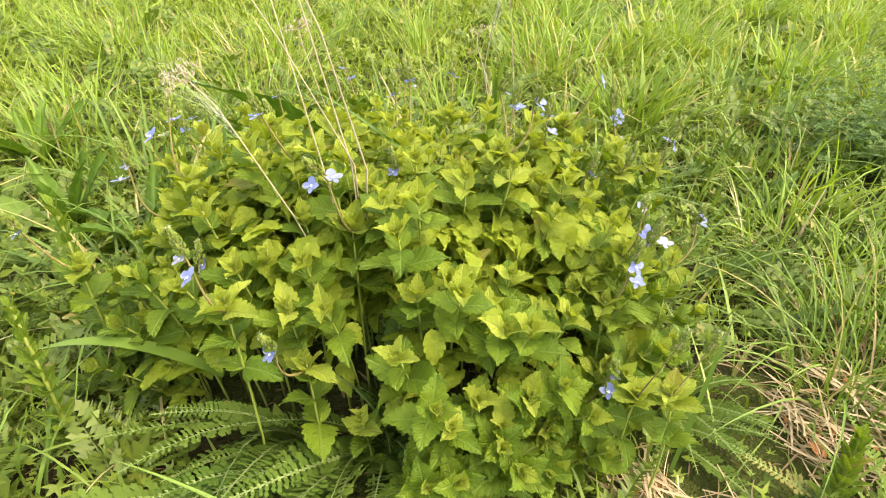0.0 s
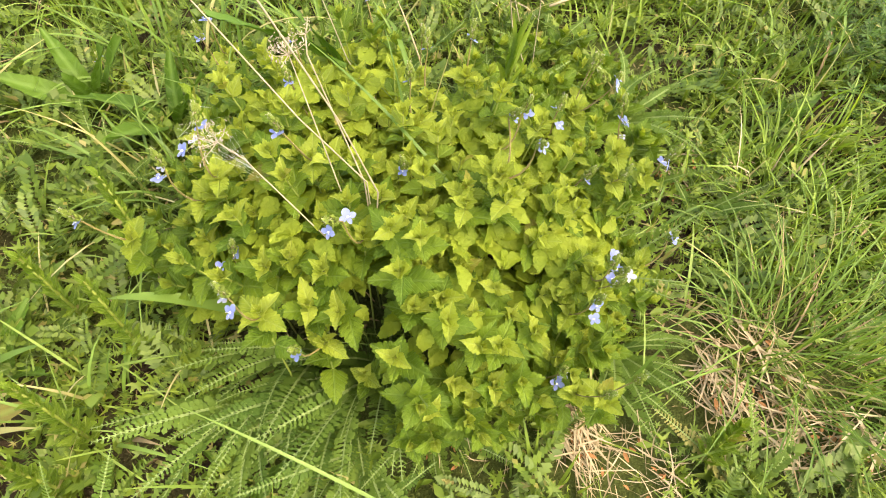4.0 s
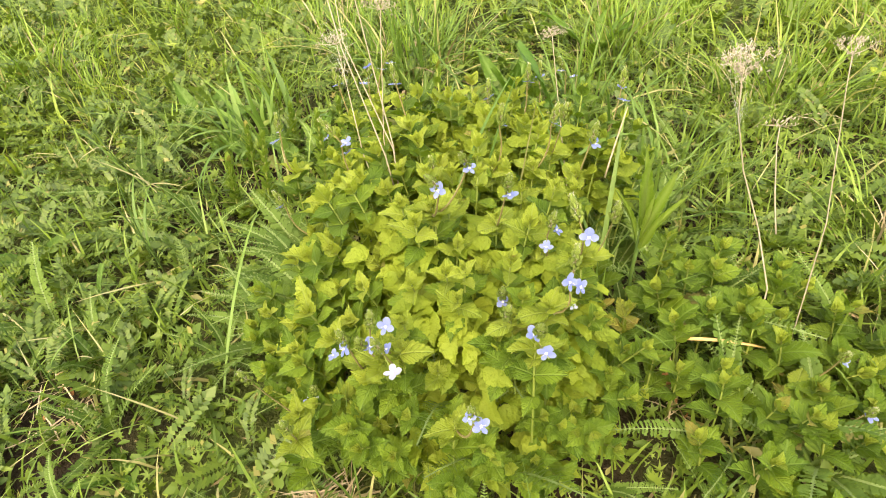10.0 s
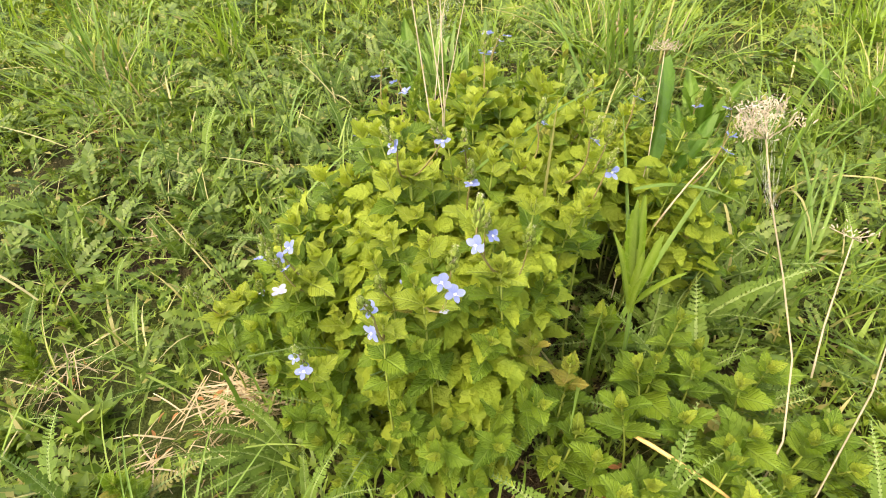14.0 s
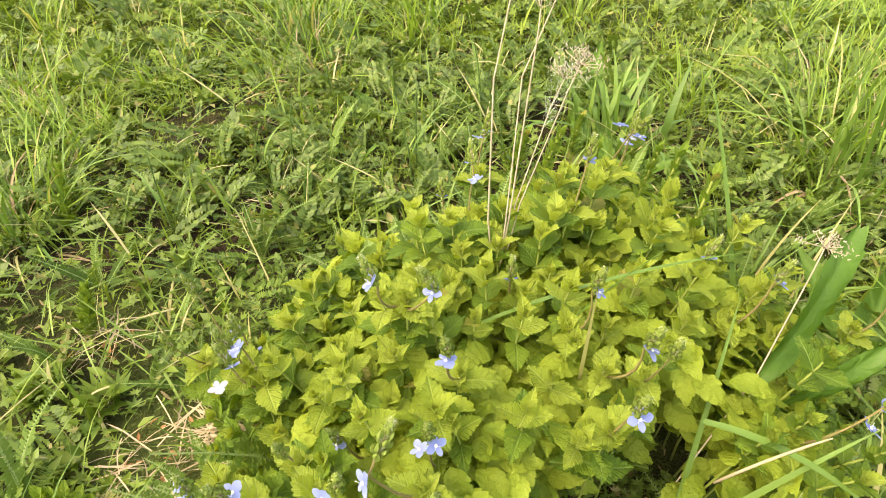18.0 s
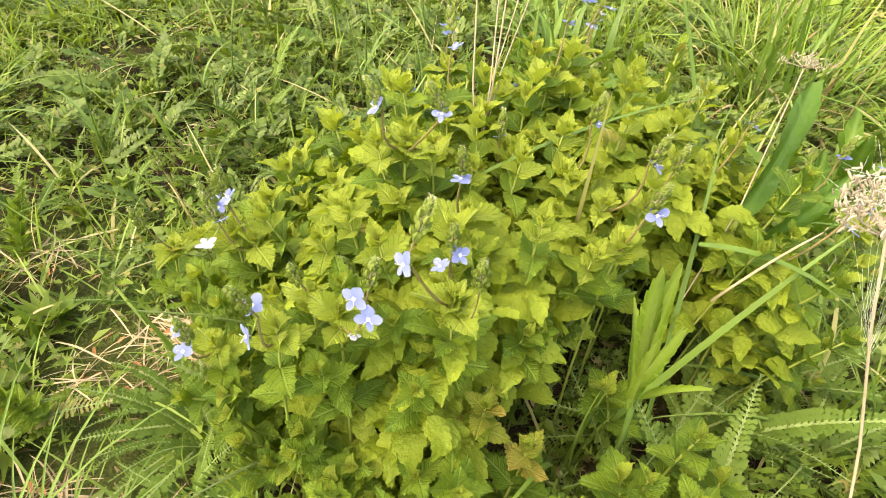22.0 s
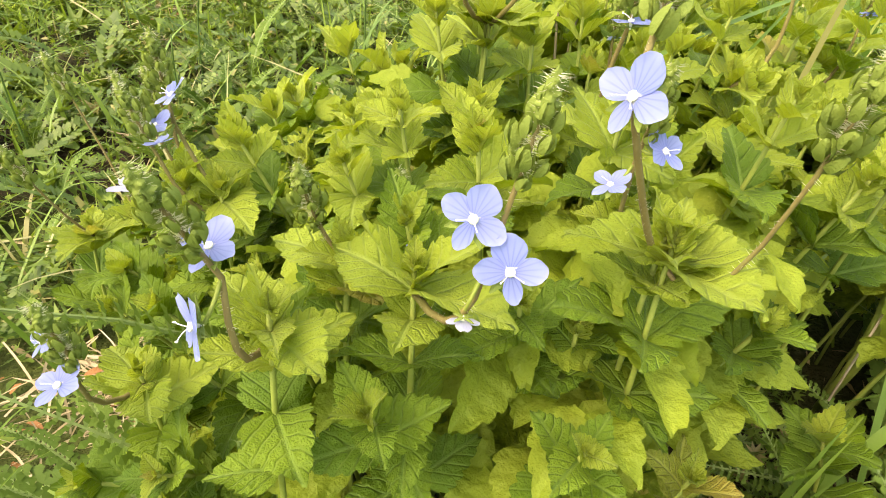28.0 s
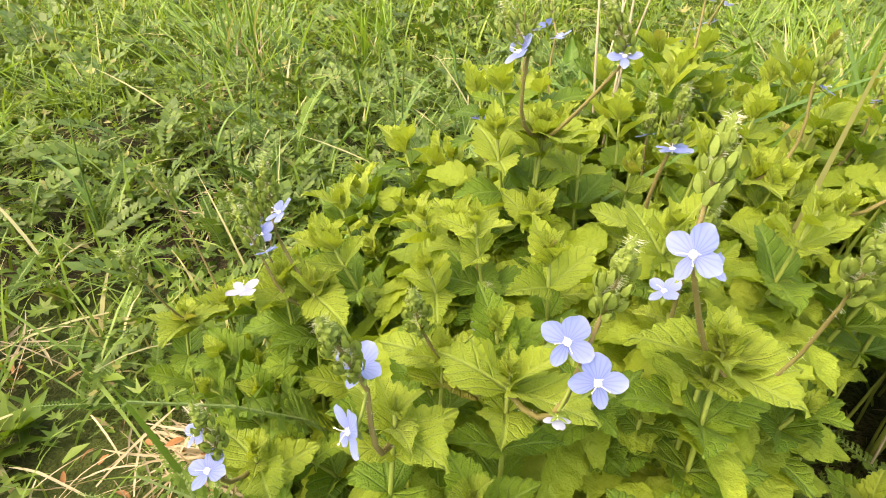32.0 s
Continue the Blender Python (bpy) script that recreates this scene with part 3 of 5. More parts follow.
def bud_tip_mesh():
    """The tight point of a spike, knobbly with closed buds, one long along x."""
    seg, rings = 15, 30

    def ring_at(i, k):
        s, a = i / rings, 2 * math.pi * k / seg
        body = 0.2 * math.sin(math.pi * (0.1 + 0.9 * s) ** 0.75) ** 0.8 + 0.008
        knob = max(math.exp(-((s - q / 24) / 0.05) ** 2 - (((a - q * 2.4 + math.pi) % (2 * math.pi) - math.pi) / 0.5) ** 2) for q in range(25)) - 0.4
        return (s + 0.03 * knob, body * (1 + 0.6 * knob) * math.cos(a), body * (1 + 0.6 * knob) * math.sin(a))

    v = [ring_at(i, k) for i in range(rings + 1) for k in range(seg)]
    f = [(i * seg + k, i * seg + (k + 1) % seg, (i + 1) * seg + (k + 1) % seg, (i + 1) * seg + k) for i in range(rings) for k in range(seg)]
    return mesh_of("bud_tip", v, f, BUD)


BUD_TIP = bud_tip_mesh()
BUD_MESH = bud_mesh()


def flower(parent, place, face, diameter, pale=False, spin=0.0, rnd=None):
    """A four-petalled flower at a place in the parent's space, looking along face."""
    m = facing(place, face, (0, 0, 1), diameter / 2) @ Matrix(((0, 0, 1, 0), (0, 1, 0, 0), (-1, 0, 0, 0), (0, 0, 0, 1)))
    m = m @ pose(0, 0, 0, 0, 0, spin)
    fl = part("flower", EYE_MESH, parent, m, "pale faded blue flower with four petals" if pale else "sky-blue four-petalled flower with a white eye")
    for k, me in enumerate(PALE if pale else BLUE):
        a = (180, 268, 92, 0)[k] + rnd.uniform(-5, 5)
        part("petal", me, fl, pose(0.0, 0, 0, 0, 0, a) @ pose(0.08, 0, 0, rnd.uniform(-6, 6), rnd.uniform(-10, 12) - (8 if pale else 0), 0))
    for side in (-1, 1):
        part("stamen", STAMEN, fl, pose(0, 0, 0.02, 0, 0, 55 * side) @ pose(0, 0, 0, 0, rnd.uniform(-8, 8), 0))
    part("calyx", SEPAL, fl)
    return fl


def bud_spike(ob, tip, sax, lead, r):
    """The close, downy spike of green buds at the end of a stalk."""
    side = sax.orthogonal().normalized()
    count, long = 16, lead * 0.85
    for k in range(count):
        s = k / (count - 1)
        a = k * 2.4
        out = side * math.cos(a) + sax.cross(side) * math.sin(a)
        p = tip - sax * (long * (1 - 0.8 * s)) + out * 0.0029 * math.sin(math.pi * (0.22 + 0.68 * s))
        ahead = (sax * (1.0 + 0.6 * s) + out * 0.6 * (1 - s)).normalized()
        m = facing(p, ahead, out, 0.0036 * (1 - 0.25 * s) * r.uniform(0.8, 1.2)) @ Matrix(((0, 0, 1, 0), (0, 1, 0, 0), (-1, 0, 0, 0), (0, 0, 0, 1)))
        part("bud", BUD_MESH, ob, m)
    part("bud_tip", BUD_TIP, ob, facing(tip - sax * long * 0.45, sax, side, long * 0.5), "tight downy point of the spike")


def downy(ob, pts, r, count=110, long=0.0011):
    """Short pale hairs that stand off a stem."""
    v, f = [], []
    for _ in range(count):
        s = r.random() * (len(pts) - 1.001)
        i = int(s)
        p = pts[i].lerp(pts[i + 1], s - i)
        d = (pts[i + 1] - pts[i]).normalized()
        a = r.uniform(0, 6.28)
        q = d.orthogonal().normalized()
        out = q * math.cos(a) + d.cross(q) * math.sin(a)
        o = len(v)
        v += [p - d * 0.00008, p + d * 0.00008, p + (out + d * r.uniform(-0.3, 0.5)) * long * r.uniform(0.6, 1.2) + out * 0.0005]
        f.append((o, o + 1, o + 2))
    part("down", mesh_of("down", v, f, DOWN), ob, None, "short pale hairs on the stem")


def bud_stalk(seed, root, tip, sag=-0.002):
    """A stalk whose flowers are all still closed."""
    r = random.Random(seed)
    root, tip = Vector(root), Vector(tip)
    ob = thing("speedwell_bud_stalk", Matrix.Translation(root), "thin reddish speedwell stalk with a closed green bud spike", "flower", "flower stalks over the clump")
    pts = curve_points((0, 0, 0), tip - root, (r.uniform(-.003, .003), r.uniform(-.003, .003), sag), 7)
    part("stem", mesh_of("stem", *tube(pts, [0.0006, 0.00056, 0.0005, 0.00046, 0.00042, 0.0004, 0.0003], 6), STEM_RED), ob, None, "reddish hairy stem")
    bud_spike(ob, tip - root, (pts[-1] - pts[-2]).normalized(), 0.02, r)
    downy(ob, pts, r)
    downy(ob, [tip - root - (pts[-1] - pts[-2]).normalized() * 0.016, tip - root], r, 320, 0.0022)
    for sgn in (-1, 1):
        a = r.uniform(0, 3) + sgn * 1.57
        part("leaf", r.choice(LEAVES), ob, facing((0, 0, 0), (math.cos(a), math.sin(a), 0.3), (0, 0, 1), 0.019 * r.uniform(0.85, 1.15)))
    return ob


def flower_stalk(seed, blooms, root=None, lead=0.02, size=0.0105, faces=None, tip=None):
    """A thin reddish stalk that carries open flowers below a spike of buds. blooms: places of the flowers, the lowest first."""
    r = random.Random(seed)
    b0 = Vector(blooms[0][:3])
    d = Vector((b0.x - CENTRE.x, b0.y - CENTRE.y, 0))
    d = d / max(d.length, 0.05) if d.length else Vector((0, 0, 0))
    root = Vector(root) if root else b0 - d * r.uniform(0.012, 0.028) - Vector((0, 0, r.uniform(0.032, 0.046)))
    mean = sum((Vector(b[:3]) for b in blooms), Vector()) / len(blooms)
    ax = (Vector(blooms[-1][:3]) - root).normalized()
    ax = (ax + Vector((0, 0, 0.55))).normalized()
    neck = mean - d * 0.004 - Vector((0, 0, 0.001))
    tip = Vector(tip) if tip else max((Vector(b[:3]) for b in blooms), key=lambda p: p.z) + ax * lead - d * 0.004
    ob = thing("speedwell_flower_stalk", Matrix.Translation(root), "thin reddish speedwell stalk with open blue flowers and a bud spike", "flower", "flower stalks over the clump")
    rel = lambda p: Vector(p) - root
    pts = curve_points((0, 0, 0), rel(neck), d * 0.002 + Vector((r.uniform(-.004, .004), r.uniform(-.004, .004), -0.006)), 6) + [rel(neck).lerp(rel(tip), 0.5), rel(tip)]
    part("stem", mesh_of("stem", *tube(pts, [0.00085, 0.0008, 0.00075, 0.0007, 0.00065, 0.0006, 0.0005, 0.0004], 6), STEM_RED), ob, None, "reddish hairy stem")
    bud_spike(ob, rel(tip), (pts[-1] - pts[-2]).normalized(), lead, r)
    downy(ob, pts, r)
    downy(ob, [rel(tip) - (pts[-1] - pts[-2]).normalized() * lead * 0.8, rel(tip)], r, 320, 0.0022)
    for k, b in enumerate(blooms):
        p = Vector(b[:3])
        face = Vector(faces[k]) if faces else (d * r.uniform(0.2, 0.55) + Vector((r.uniform(-.4, .4), r.uniform(-.45, .3), r.uniform(0.7, 1.15))))
        face.normalize()
        base = rel(p) - face * 0.002
        near = min((pts[-3].lerp(pts[-2], i / 6) for i in range(7)), key=lambda q: (q - base).length)
        part("pedicel", mesh_of("pedicel", *tube(curve_points(near, base, (0, 0, -0.0006), 4), [0.0004] * 4, 5), STEM_GREEN), ob)
        flower(ob, rel(p), face, size * (b[3] if len(b) > 3 else 1.0), len(b) > 4, r.uniform(-25, 25), r)
    for sgn in (-1, 1):
        a = math.atan2(d.y, d.x) + sgn * 1.6 + r.uniform(-.3, .3)
        part("leaf", r.choice(LEAVES), ob, facing((0, 0, 0), (math.cos(a), math.sin(a), 0.25), (0, 0, 1), 0.021 * r.uniform(0.85, 1.15), r.uniform(-10, 10)))
    return ob


# which way single flowers look, and where their stalks start and end, by stalk
FACES = {0: [(0.25, -0.8, 0.6)], 4: [(0.75, -0.35, 0.25), (0.3, 0.1, 0.9)], 6: [(0.75, 0.38, 0.42), (0.72, 0.25, 0.5), (0.3, 0.1, -0.9)],
         7: [(0.72, -0.42, 0.45)], 8: [(0.3, 0.45, 0.6), (0.2, -0.1, 0.9)]}
ENDS = {3: ((0.127, -0.023, 0.123), (0.144, -0.017, 0.171)), 4: ((0.125, 0.034, 0.176), (0.140, 0.030, 0.218)), 6: ((0.104, 0.052, 0.180), (0.101, 0.073, 0.229)),
        7: ((0.072, 0.091, 0.185), (0.075, 0.081, 0.246)), 10: ((0.0, 0.011, 0.200), (0.023, 0.004, 0.251)), 11: ((0.001, 0.013, 0.200), (0.010, 0.033, 0.252)), 2: ((0.075, -0.042, 0.150), (0.077, -0.055, 0.203))}


def place_flowers():
    east = (
        [(0.068, -0.077, 0.165)], [(0.080, -0.060, 0.174), (0.098, -0.052, 0.164, 1.0, 1)], [(0.080, -0.048, 0.187), (0.086, -0.051, 0.173, 0.8), (0.066, -0.085, 0.160, 0.8)],
        [(0.148, -0.012, 0.1525), (0.145, -0.018, 0.160, 0.7)], [(0.140, 0.0335, 0.190), (0.131, 0.030, 0.199, 0.9)],
        [(0.078, 0.033, 0.172, 0.9)], [(0.108, 0.0732, 0.198), (0.1075, 0.0655, 0.205), (0.111, 0.067, 0.186, 0.5, 1)],
        [(0.0965, 0.0828, 0.2264)], [(0.055, 0.084, 0.200, 0.9), (0.058, 0.075, 0.190, 0.85)],
    )
    west = (
        [(0.024, 0.063, 0.216)], [(0.0245, 0.0112, 0.237)], [(0.008, 0.040, 0.236, 0.9)], [(-0.0715, 0.0344, 0.181, 0.8)],
        [(-0.110, -0.028, 0.210), (-0.122, -0.0415, 0.212, 0.9)], [(-0.186, -0.086, 0.185), (-0.190, -0.079, 0.192, 0.8, 1)],
        [(-0.150, -0.0975, 0.137)], [(-0.213, -0.025, 0.136), (-0.2, -0.018, 0.146)], [(-0.224, 0.021, 0.220), (-0.214, 0.042, 0.223), (-0.22, 0.034, 0.215, 0.8, 1)], [(-0.249, 0.019, 0.192), (-0.245, 0.024, 0.199, 0.8, 1)], [(-0.311, -0.003, 0.168)],
    )
    north = (
        [(-0.160, 0.032, 0.227)], [(-0.066, 0.097, 0.216, 0.85)], [(-0.050, 0.137, 0.214)], [(-0.011, 0.151, 0.213)],
        [(-0.166, 0.125, 0.187)], [(-0.100, 0.236, 0.186), (-0.108, 0.238, 0.196, 0.8)], [(-0.165, 0.168, 0.193)], [(-0.269, 0.279, 0.128), (-0.268, 0.262, 0.14)],
        [(0.196, 0.277, 0.056)], [(0.164, 0.273, 0.085, 0.8)], [(-0.268, 0.233, 0.14)], [(-0.41, 0.29, 0.06)], [(-0.005, 0.575, 0.065), (0.008, 0.573, 0.07, 0.8)], [(-0.03, 0.61, 0.08)], [(0.12, 0.60, 0.075)], [(-0.2, 0.75, 0.09)], [(0.049, -0.113, 0.098), (0.053, -0.108, 0.107, 0.8, 1)],
    )
    for k, b in enumerate(east + west + north):
        faces = FACES.get(k)
        root, tip = ENDS.get(k, (None, None))
        ob = flower_stalk(100 + k, b, root, 0.02 if b[0][2] > 0.1 else 0.012, 0.0118, faces, tip)
        p = ob.location
        if p.z > 0.05:
            shoot(p.x + 0.004, p.y - 0.003, p.z + 0.006, (-0.004, 0.003), 700 + k, grow=1.25 if p.x < -0.08 and p.y < 0.02 else 1.0)
    for k, (root, tip, *sag) in enumerate((((0.062, -0.122, 0.10), (0.066, -0.144, 0.174)), ((0.078, -0.055, 0.15), (0.084, -0.068, 0.190)), ((0.081, -0.126, 0.103), (0.099, -0.126, 0.154)),
                                     ((0.074, 0.093, 0.185), (0.084, 0.111, 0.236), -0.022), ((0.098, 0.030, 0.172), (0.106, 0.026, 0.201)), ((-0.055, 0.137, 0.18), (-0.053, 0.148, 0.229)))):
        bud_stalk(200 + k, root, tip, *sag)
        shoot(root[0] + 0.003, root[1] - 0.002, root[2] + 0.006, (-0.003, 0.002), 760 + k)


place_flowers()


# ---- yarrow ----
def frond(pairs=17, width=0.2, arch=0.12, seed=0):
    """A feathery leaf, one long: a pale rib with small cut leaflets on both sides, all triangles."""
    r = random.Random(seed)
    rib = lambda s: arch * math.sin(math.pi * s * 0.9) - 0.03 * s
    n = 7
    v, q = tube([(i / (n - 1), 0, rib(i / (n - 1))) for i in range(n)], [0.009 * (1 - 0.65 * i / (n - 1)) for i in range(n)], 3, False)
    f = [t for a, b, c, d in q for t in ((a, b, c), (a, c, d))]
    outline = ((0.0, 0.14), (0.32, 0.46), (0.5, 0.2), (0.7, 0.44), (1.0, 0.0))
    for k in range(pairs):
        s = 0.1 + 0.9 * (k / (pairs - 1)) ** 0.93
        w = width * 0.5 * max(0.14, math.sin(math.pi * (0.12 + 0.86 * s) ** 0.8) ** 0.75) * r.uniform(0.88, 1.1)
        for sgn in (-1, 1):
            out = Vector((r.uniform(0.35, 0.7), sgn, r.uniform(0.0, 0.75))).normalized()
            up = Vector((-0.25, -0.35 * sgn, 1)).normalized()
            across = up.cross(out).normalized()
            base = Vector((s, 0, rib(s)))
            o = len(v)
            for at_, half in outline:
                c = base + out * (w * at_) - up * (0.012 * at_ * at_)
                v += [c + across * half * w * 0.5 + out * half * w * 0.25, c - across * half * w * 0.5 + out * half * w * 0.25]
            for i in range(len(outline) - 1):
                p = o + 2 * i
                f += [(p, p + 1, p + 2), (p + 1, p + 3, p + 2)]
    return v, f


FROND_DATA = [frond(34, 0.165, 0.14, 1), frond(32, 0.18, 0.05, 2), frond(35, 0.155, 0.22, 3), frond(31, 0.185, 0.1, 4)]
FRONDS = [mesh_of("yarrow_frond", *d, YARROW, False) for d in FROND_DATA]


CROWN = mesh_of("crown", *join(*[tube([(0, 0, -0.003), (0.003 * math.cos(a), 0.003 * math.sin(a), 0.004), (0.006 * math.cos(a), 0.006 * math.sin(a), 0.007)], [0.0014, 0.0011, 0.0007], 5) for a in (0.3, 1.6, 2.8, 4.1, 5.3)]), STEM_GREEN)


def yarrow(x, y, count, length, seed, spread=(0, 360), rise=(5, 40), label="grey-green feathery yarrow rosette on the ground"):
    r = random.Random(seed)
    ob = thing("yarrow_plant", Matrix.Translation((x, y, ground_height(x, y) + 0.003)), label, "yarrow", "yarrow plants round the clump")
    part("crown", CROWN, ob, None, "short green leaf bases")
    for k in range(count):
        a = radians(spread[0] + (spread[1] - spread[0]) * (k + r.uniform(0.1, 0.9)) / count)
        e = radians(r.uniform(*rise))
        part("frond", r.choice(FRONDS), ob, facing((0, 0, 0), (math.cos(a) * math.cos(e), math.sin(a) * math.cos(e), math.sin(e)), (0, 0, 1), length * r.uniform(0.75, 1.2), r.uniform(-30, 30)))
    return ob


def place_yarrow():
    r = random.Random(5)
    # the fan of long fronds at the foot of the clump
    yarrow(-0.085, -0.055, 13, 0.135, 1, (190, 288), (14, 36), "fan of long dark-green yarrow fronds at the clump's foot")
    yarrow(-0.15, -0.04, 11, 0.135, 2, (184, 265), (14, 38), "fan of long dark-green yarrow fronds at the clump's foot")
    yarrow(-0.125, -0.085, 10, 0.12, 33, (185, 285), (10, 30), "fan of long dark-green yarrow fronds at the clump's foot")
    yarrow(-0.2, -0.085, 9, 0.12, 34, (190, 285), (8, 30), "fan of long dark-green yarrow fronds at the clump's foot")
    yarrow(-0.11, -0.135, 8, 0.1, 35, (195, 320), (6, 28), "fan of long dark-green yarrow fronds at the clump's foot")
    yarrow(-0.045, -0.11, 6, 0.085, 3, (220, 330), (4, 28), "fan of long dark-green yarrow fronds at the clump's foot")
    yarrow(-0.093, -0.03, 4, 0.075, 36, (200, 340), (20, 60), "yarrow fronds pushing up between speedwell leaves")
    yarrow(0.12, -0.062, 6, 0.1, 41, (290, 370), (2, 20), "grey-green feathery yarrow rosette at the clump's foot")
    yarrow(0.14, -0.05, 6, 0.09, 4, (230, 350), (5, 35), "grey-green feathery yarrow rosette at the clump's foot")
    yarrow(0.045, 0.215, 6, 0.1, 81, (20, 160), (5, 30), "grey-green feathery yarrow rosette at the clump's foot")
    yarrow(-0.04, 0.205, 6, 0.13, 83, (95, 190), (4, 24), "grey-green feathery yarrow rosette at the clump's foot")
    yarrow(0.0, 0.225, 6, 0.1, 82, (30, 150), (10, 40), "grey-green feathery yarrow rosette at the clump's foot")
    yarrow(0.15, 0.08, 5, 0.08, 8, (-60, 60), (5, 35), "grey-green feathery yarrow rosette at the clump's foot")
    for k, (x, y) in enumerate(((-0.06, 0.225), (-0.14, 0.255), (0.03, 0.25), (0.16, 0.2), (0.2, 0.25), (-0.09, 0.29))):
        yarrow(x, y, 7, 0.12, 90 + k, (0, 360), (14, 44), "lush dark-green yarrow rosette beside the clump")
    for k, (x, y) in enumerate(((-0.085, -0.045), (0.035, 0.05), (0.06, 0.03), (-0.03, 0.06), (0.09, 0.1), (-0.1, 0.05), (0.075, -0.02), (-0.06, -0.02), (0.02, 0.1), (0.1, 0.0))):
        yarrow(x, y, 3, 0.145, 300 + k, (0, 360), (52, 78), "yarrow fronds pushing up between speedwell leaves")
    spots = []
    for _ in range(4000):
        x, y = r.uniform(-0.5, 0.32), r.uniform(-0.45, 0.42)
        u, _h = canopy(x, y)
        if u < 1.05 or math.hypot(x, y) > 0.66 or (0.2 - 0.5 * x - y < 0.0 and r.random() < 0.75) or math.hypot(x - 0.12, y + 0.14) < 0.05 or math.hypot(x - 0.27, y + 0.12) < 0.075:
            continue
        if any((x - a) ** 2 + (y - b) ** 2 < 0.043 ** 2 for a, b in spots):
            continue
        spots.append((x, y))
        if len(spots) > 44:
            break
    for k, (x, y) in enumerate(spots):
        yarrow(x, y, r.choice((5, 6, 7)), r.uniform(0.055, 0.095), 40 + k, (0, 360), (8, 55))


place_yarrow()


# ---- grass tufts ----
def tuft_blade(bend, rows=8, width=0.03):
    def at(i, j):
        s = i / (rows - 1)
        w = width * 0.5 * (1 - s ** 2.4) * (0.7 + 0.5 * min(1, s * 3)) + 0.0004
        a = bend * s ** 1.3
        return (math.sin(a) * s * 0.9, (j - 1) * w, math.cos(a * 0.75) * s - abs(j - 1) * -w * 0.45)

    return grid(rows, 3, at)


TUFT_BLADES = [mesh_of("grass_blade", *tuft_blade(b), GRASS_NEAR) for b in (0.15, 0.4, 0.75, 1.1, 1.5)]
DRY_BLADES = [mesh_of("dry_blade", *tuft_blade(b), DEAD) for b in (0.3, 0.9, 1.5)]


def grass_tuft(x, y, count, tall, spread, seed, dry=0, radius=0.03, wide=0.0032, label="tuft of long arching green grass blades", toward=None):
    r = random.Random(seed)
    ob = thing("grass_tuft", Matrix.Translation((x, y, ground_height(x, y) - 0.002)), label, "grass tuft", "grass tufts in the meadow")
    for k in range(count + dry):
        old = k >= count
        a = r.uniform(0, 2 * math.pi) if toward is None else radians(r.gauss(toward, 60))
        rr = radius * math.sqrt(r.random())
        L = tall * r.uniform(0.5, 1.1) * (0.62 if old else 1)
        w = wide * r.uniform(0.7, 1.3) / 0.03
        t = r.gauss(0, spread) + (0.9 if old else 0.1)
        m = Matrix.Translation((rr * math.cos(a), rr * math.sin(a), 0)) @ pose(0, 0, 0, 0, 0, math.degrees(a) + r.uniform(-30, 30)) @ pose(0, 0, 0, 0, math.degrees(t), r.uniform(-60, 60)) @ Matrix.Diagonal((L, w, L, 1))
        part("dry_blade" if old else "blade", r.choice(DRY_BLADES if old else TUFT_BLADES), ob, m)
    return ob


grass_tuft(0.322, -0.06, 150, 0.17, 0.3, 1, 80, 0.075, 0.0017, "grass tuft with green blades over matted straw")
grass_tuft(0.255, -0.04, 16, 0.11, 0.26, 2, 34, 0.045, 0.0018, "grass tuft with green blades over matted straw")
grass_tuft(-0.63, 0.16, 52, 0.24, 0.45, 3, 16, 0.08, 0.0042, "large tuft of arching grass with a brown base")
grass_tuft(-0.47, -0.73, 44, 0.2, 0.45, 5, 20, 0.08, 0.0042, "large tuft of arching grass with pale dead blades")
grass_tuft(0.10, -0.56, 44, 0.17, 0.4, 7, 22, 0.06, 0.0028, "grass tuft with a brown dead base")
grass_tuft(0.24, -0.47, 30, 0.15, 0.4, 71, 16, 0.05, 0.0028, "grass tuft with a brown dead base")
grass_tuft(0.56, 0.58, 40, 0.2, 0.4, 8, 8, 0.1, 0.0035)
grass_tuft(0.48, 0.34, 26, 0.15, 0.4, 10, 4, 0.08, 0.003)
grass_tuft(0.42, 0.05, 20, 0.15, 0.4, 11, 6, 0.07, 0.003)
grass_tuft(-0.51, -0.105, 52, 0.125, 0.36, 12, 3, 0.07, 0.007, "low clump of broad bright green grass leaves")
grass_tuft(-0.30, 0.14, 34, 0.15, 0.35, 13, 4, 0.06, 0.0032)
grass_tuft(-0.34, 0.34, 34, 0.17, 0.4, 14, 4, 0.07, 0.0032)
grass_tuft(-0.14, 0.33, 30, 0.16, 0.4, 15, 4, 0.06, 0.0035)
grass_tuft(0.018, 0.154, 7, 0.15, 0.2, 16, 0, 0.012, 0.003, "few broad blue-green grass blades beside the clump")
grass_tuft(0.10, -0.10, 5, 0.12, 0.3, 17, 0, 0.012, 0.002, "few thin grass blades beside the straw")
grass_tuft(-0.33, -0.10, 12, 0.12, 0.4, 18, 2, 0.03, 0.0032)
grass_tuft(0.19, 0.10, 7, 0.08, 0.4, 19, 3, 0.03, 0.0026)


# single blades lying through the clump
def ribbon(points, widths, material, name="grass_blade"):
    pts = [Vector(p) for p in points]

    def at(i, j):
        d = (pts[min(i + 1, len(pts) - 1)] - pts[max(i - 1, 0)]).normalized()
        side = d.cross(Vector((0, 0, 1))).normalized()
        return pts[i] + side * (j - 1) * widths[i] * 0.5 + Vector((0, 0, 1)) * abs(j - 1) * widths[i] * 0.12

    return mesh_of(name, *grid(len(pts), 3, at), material)


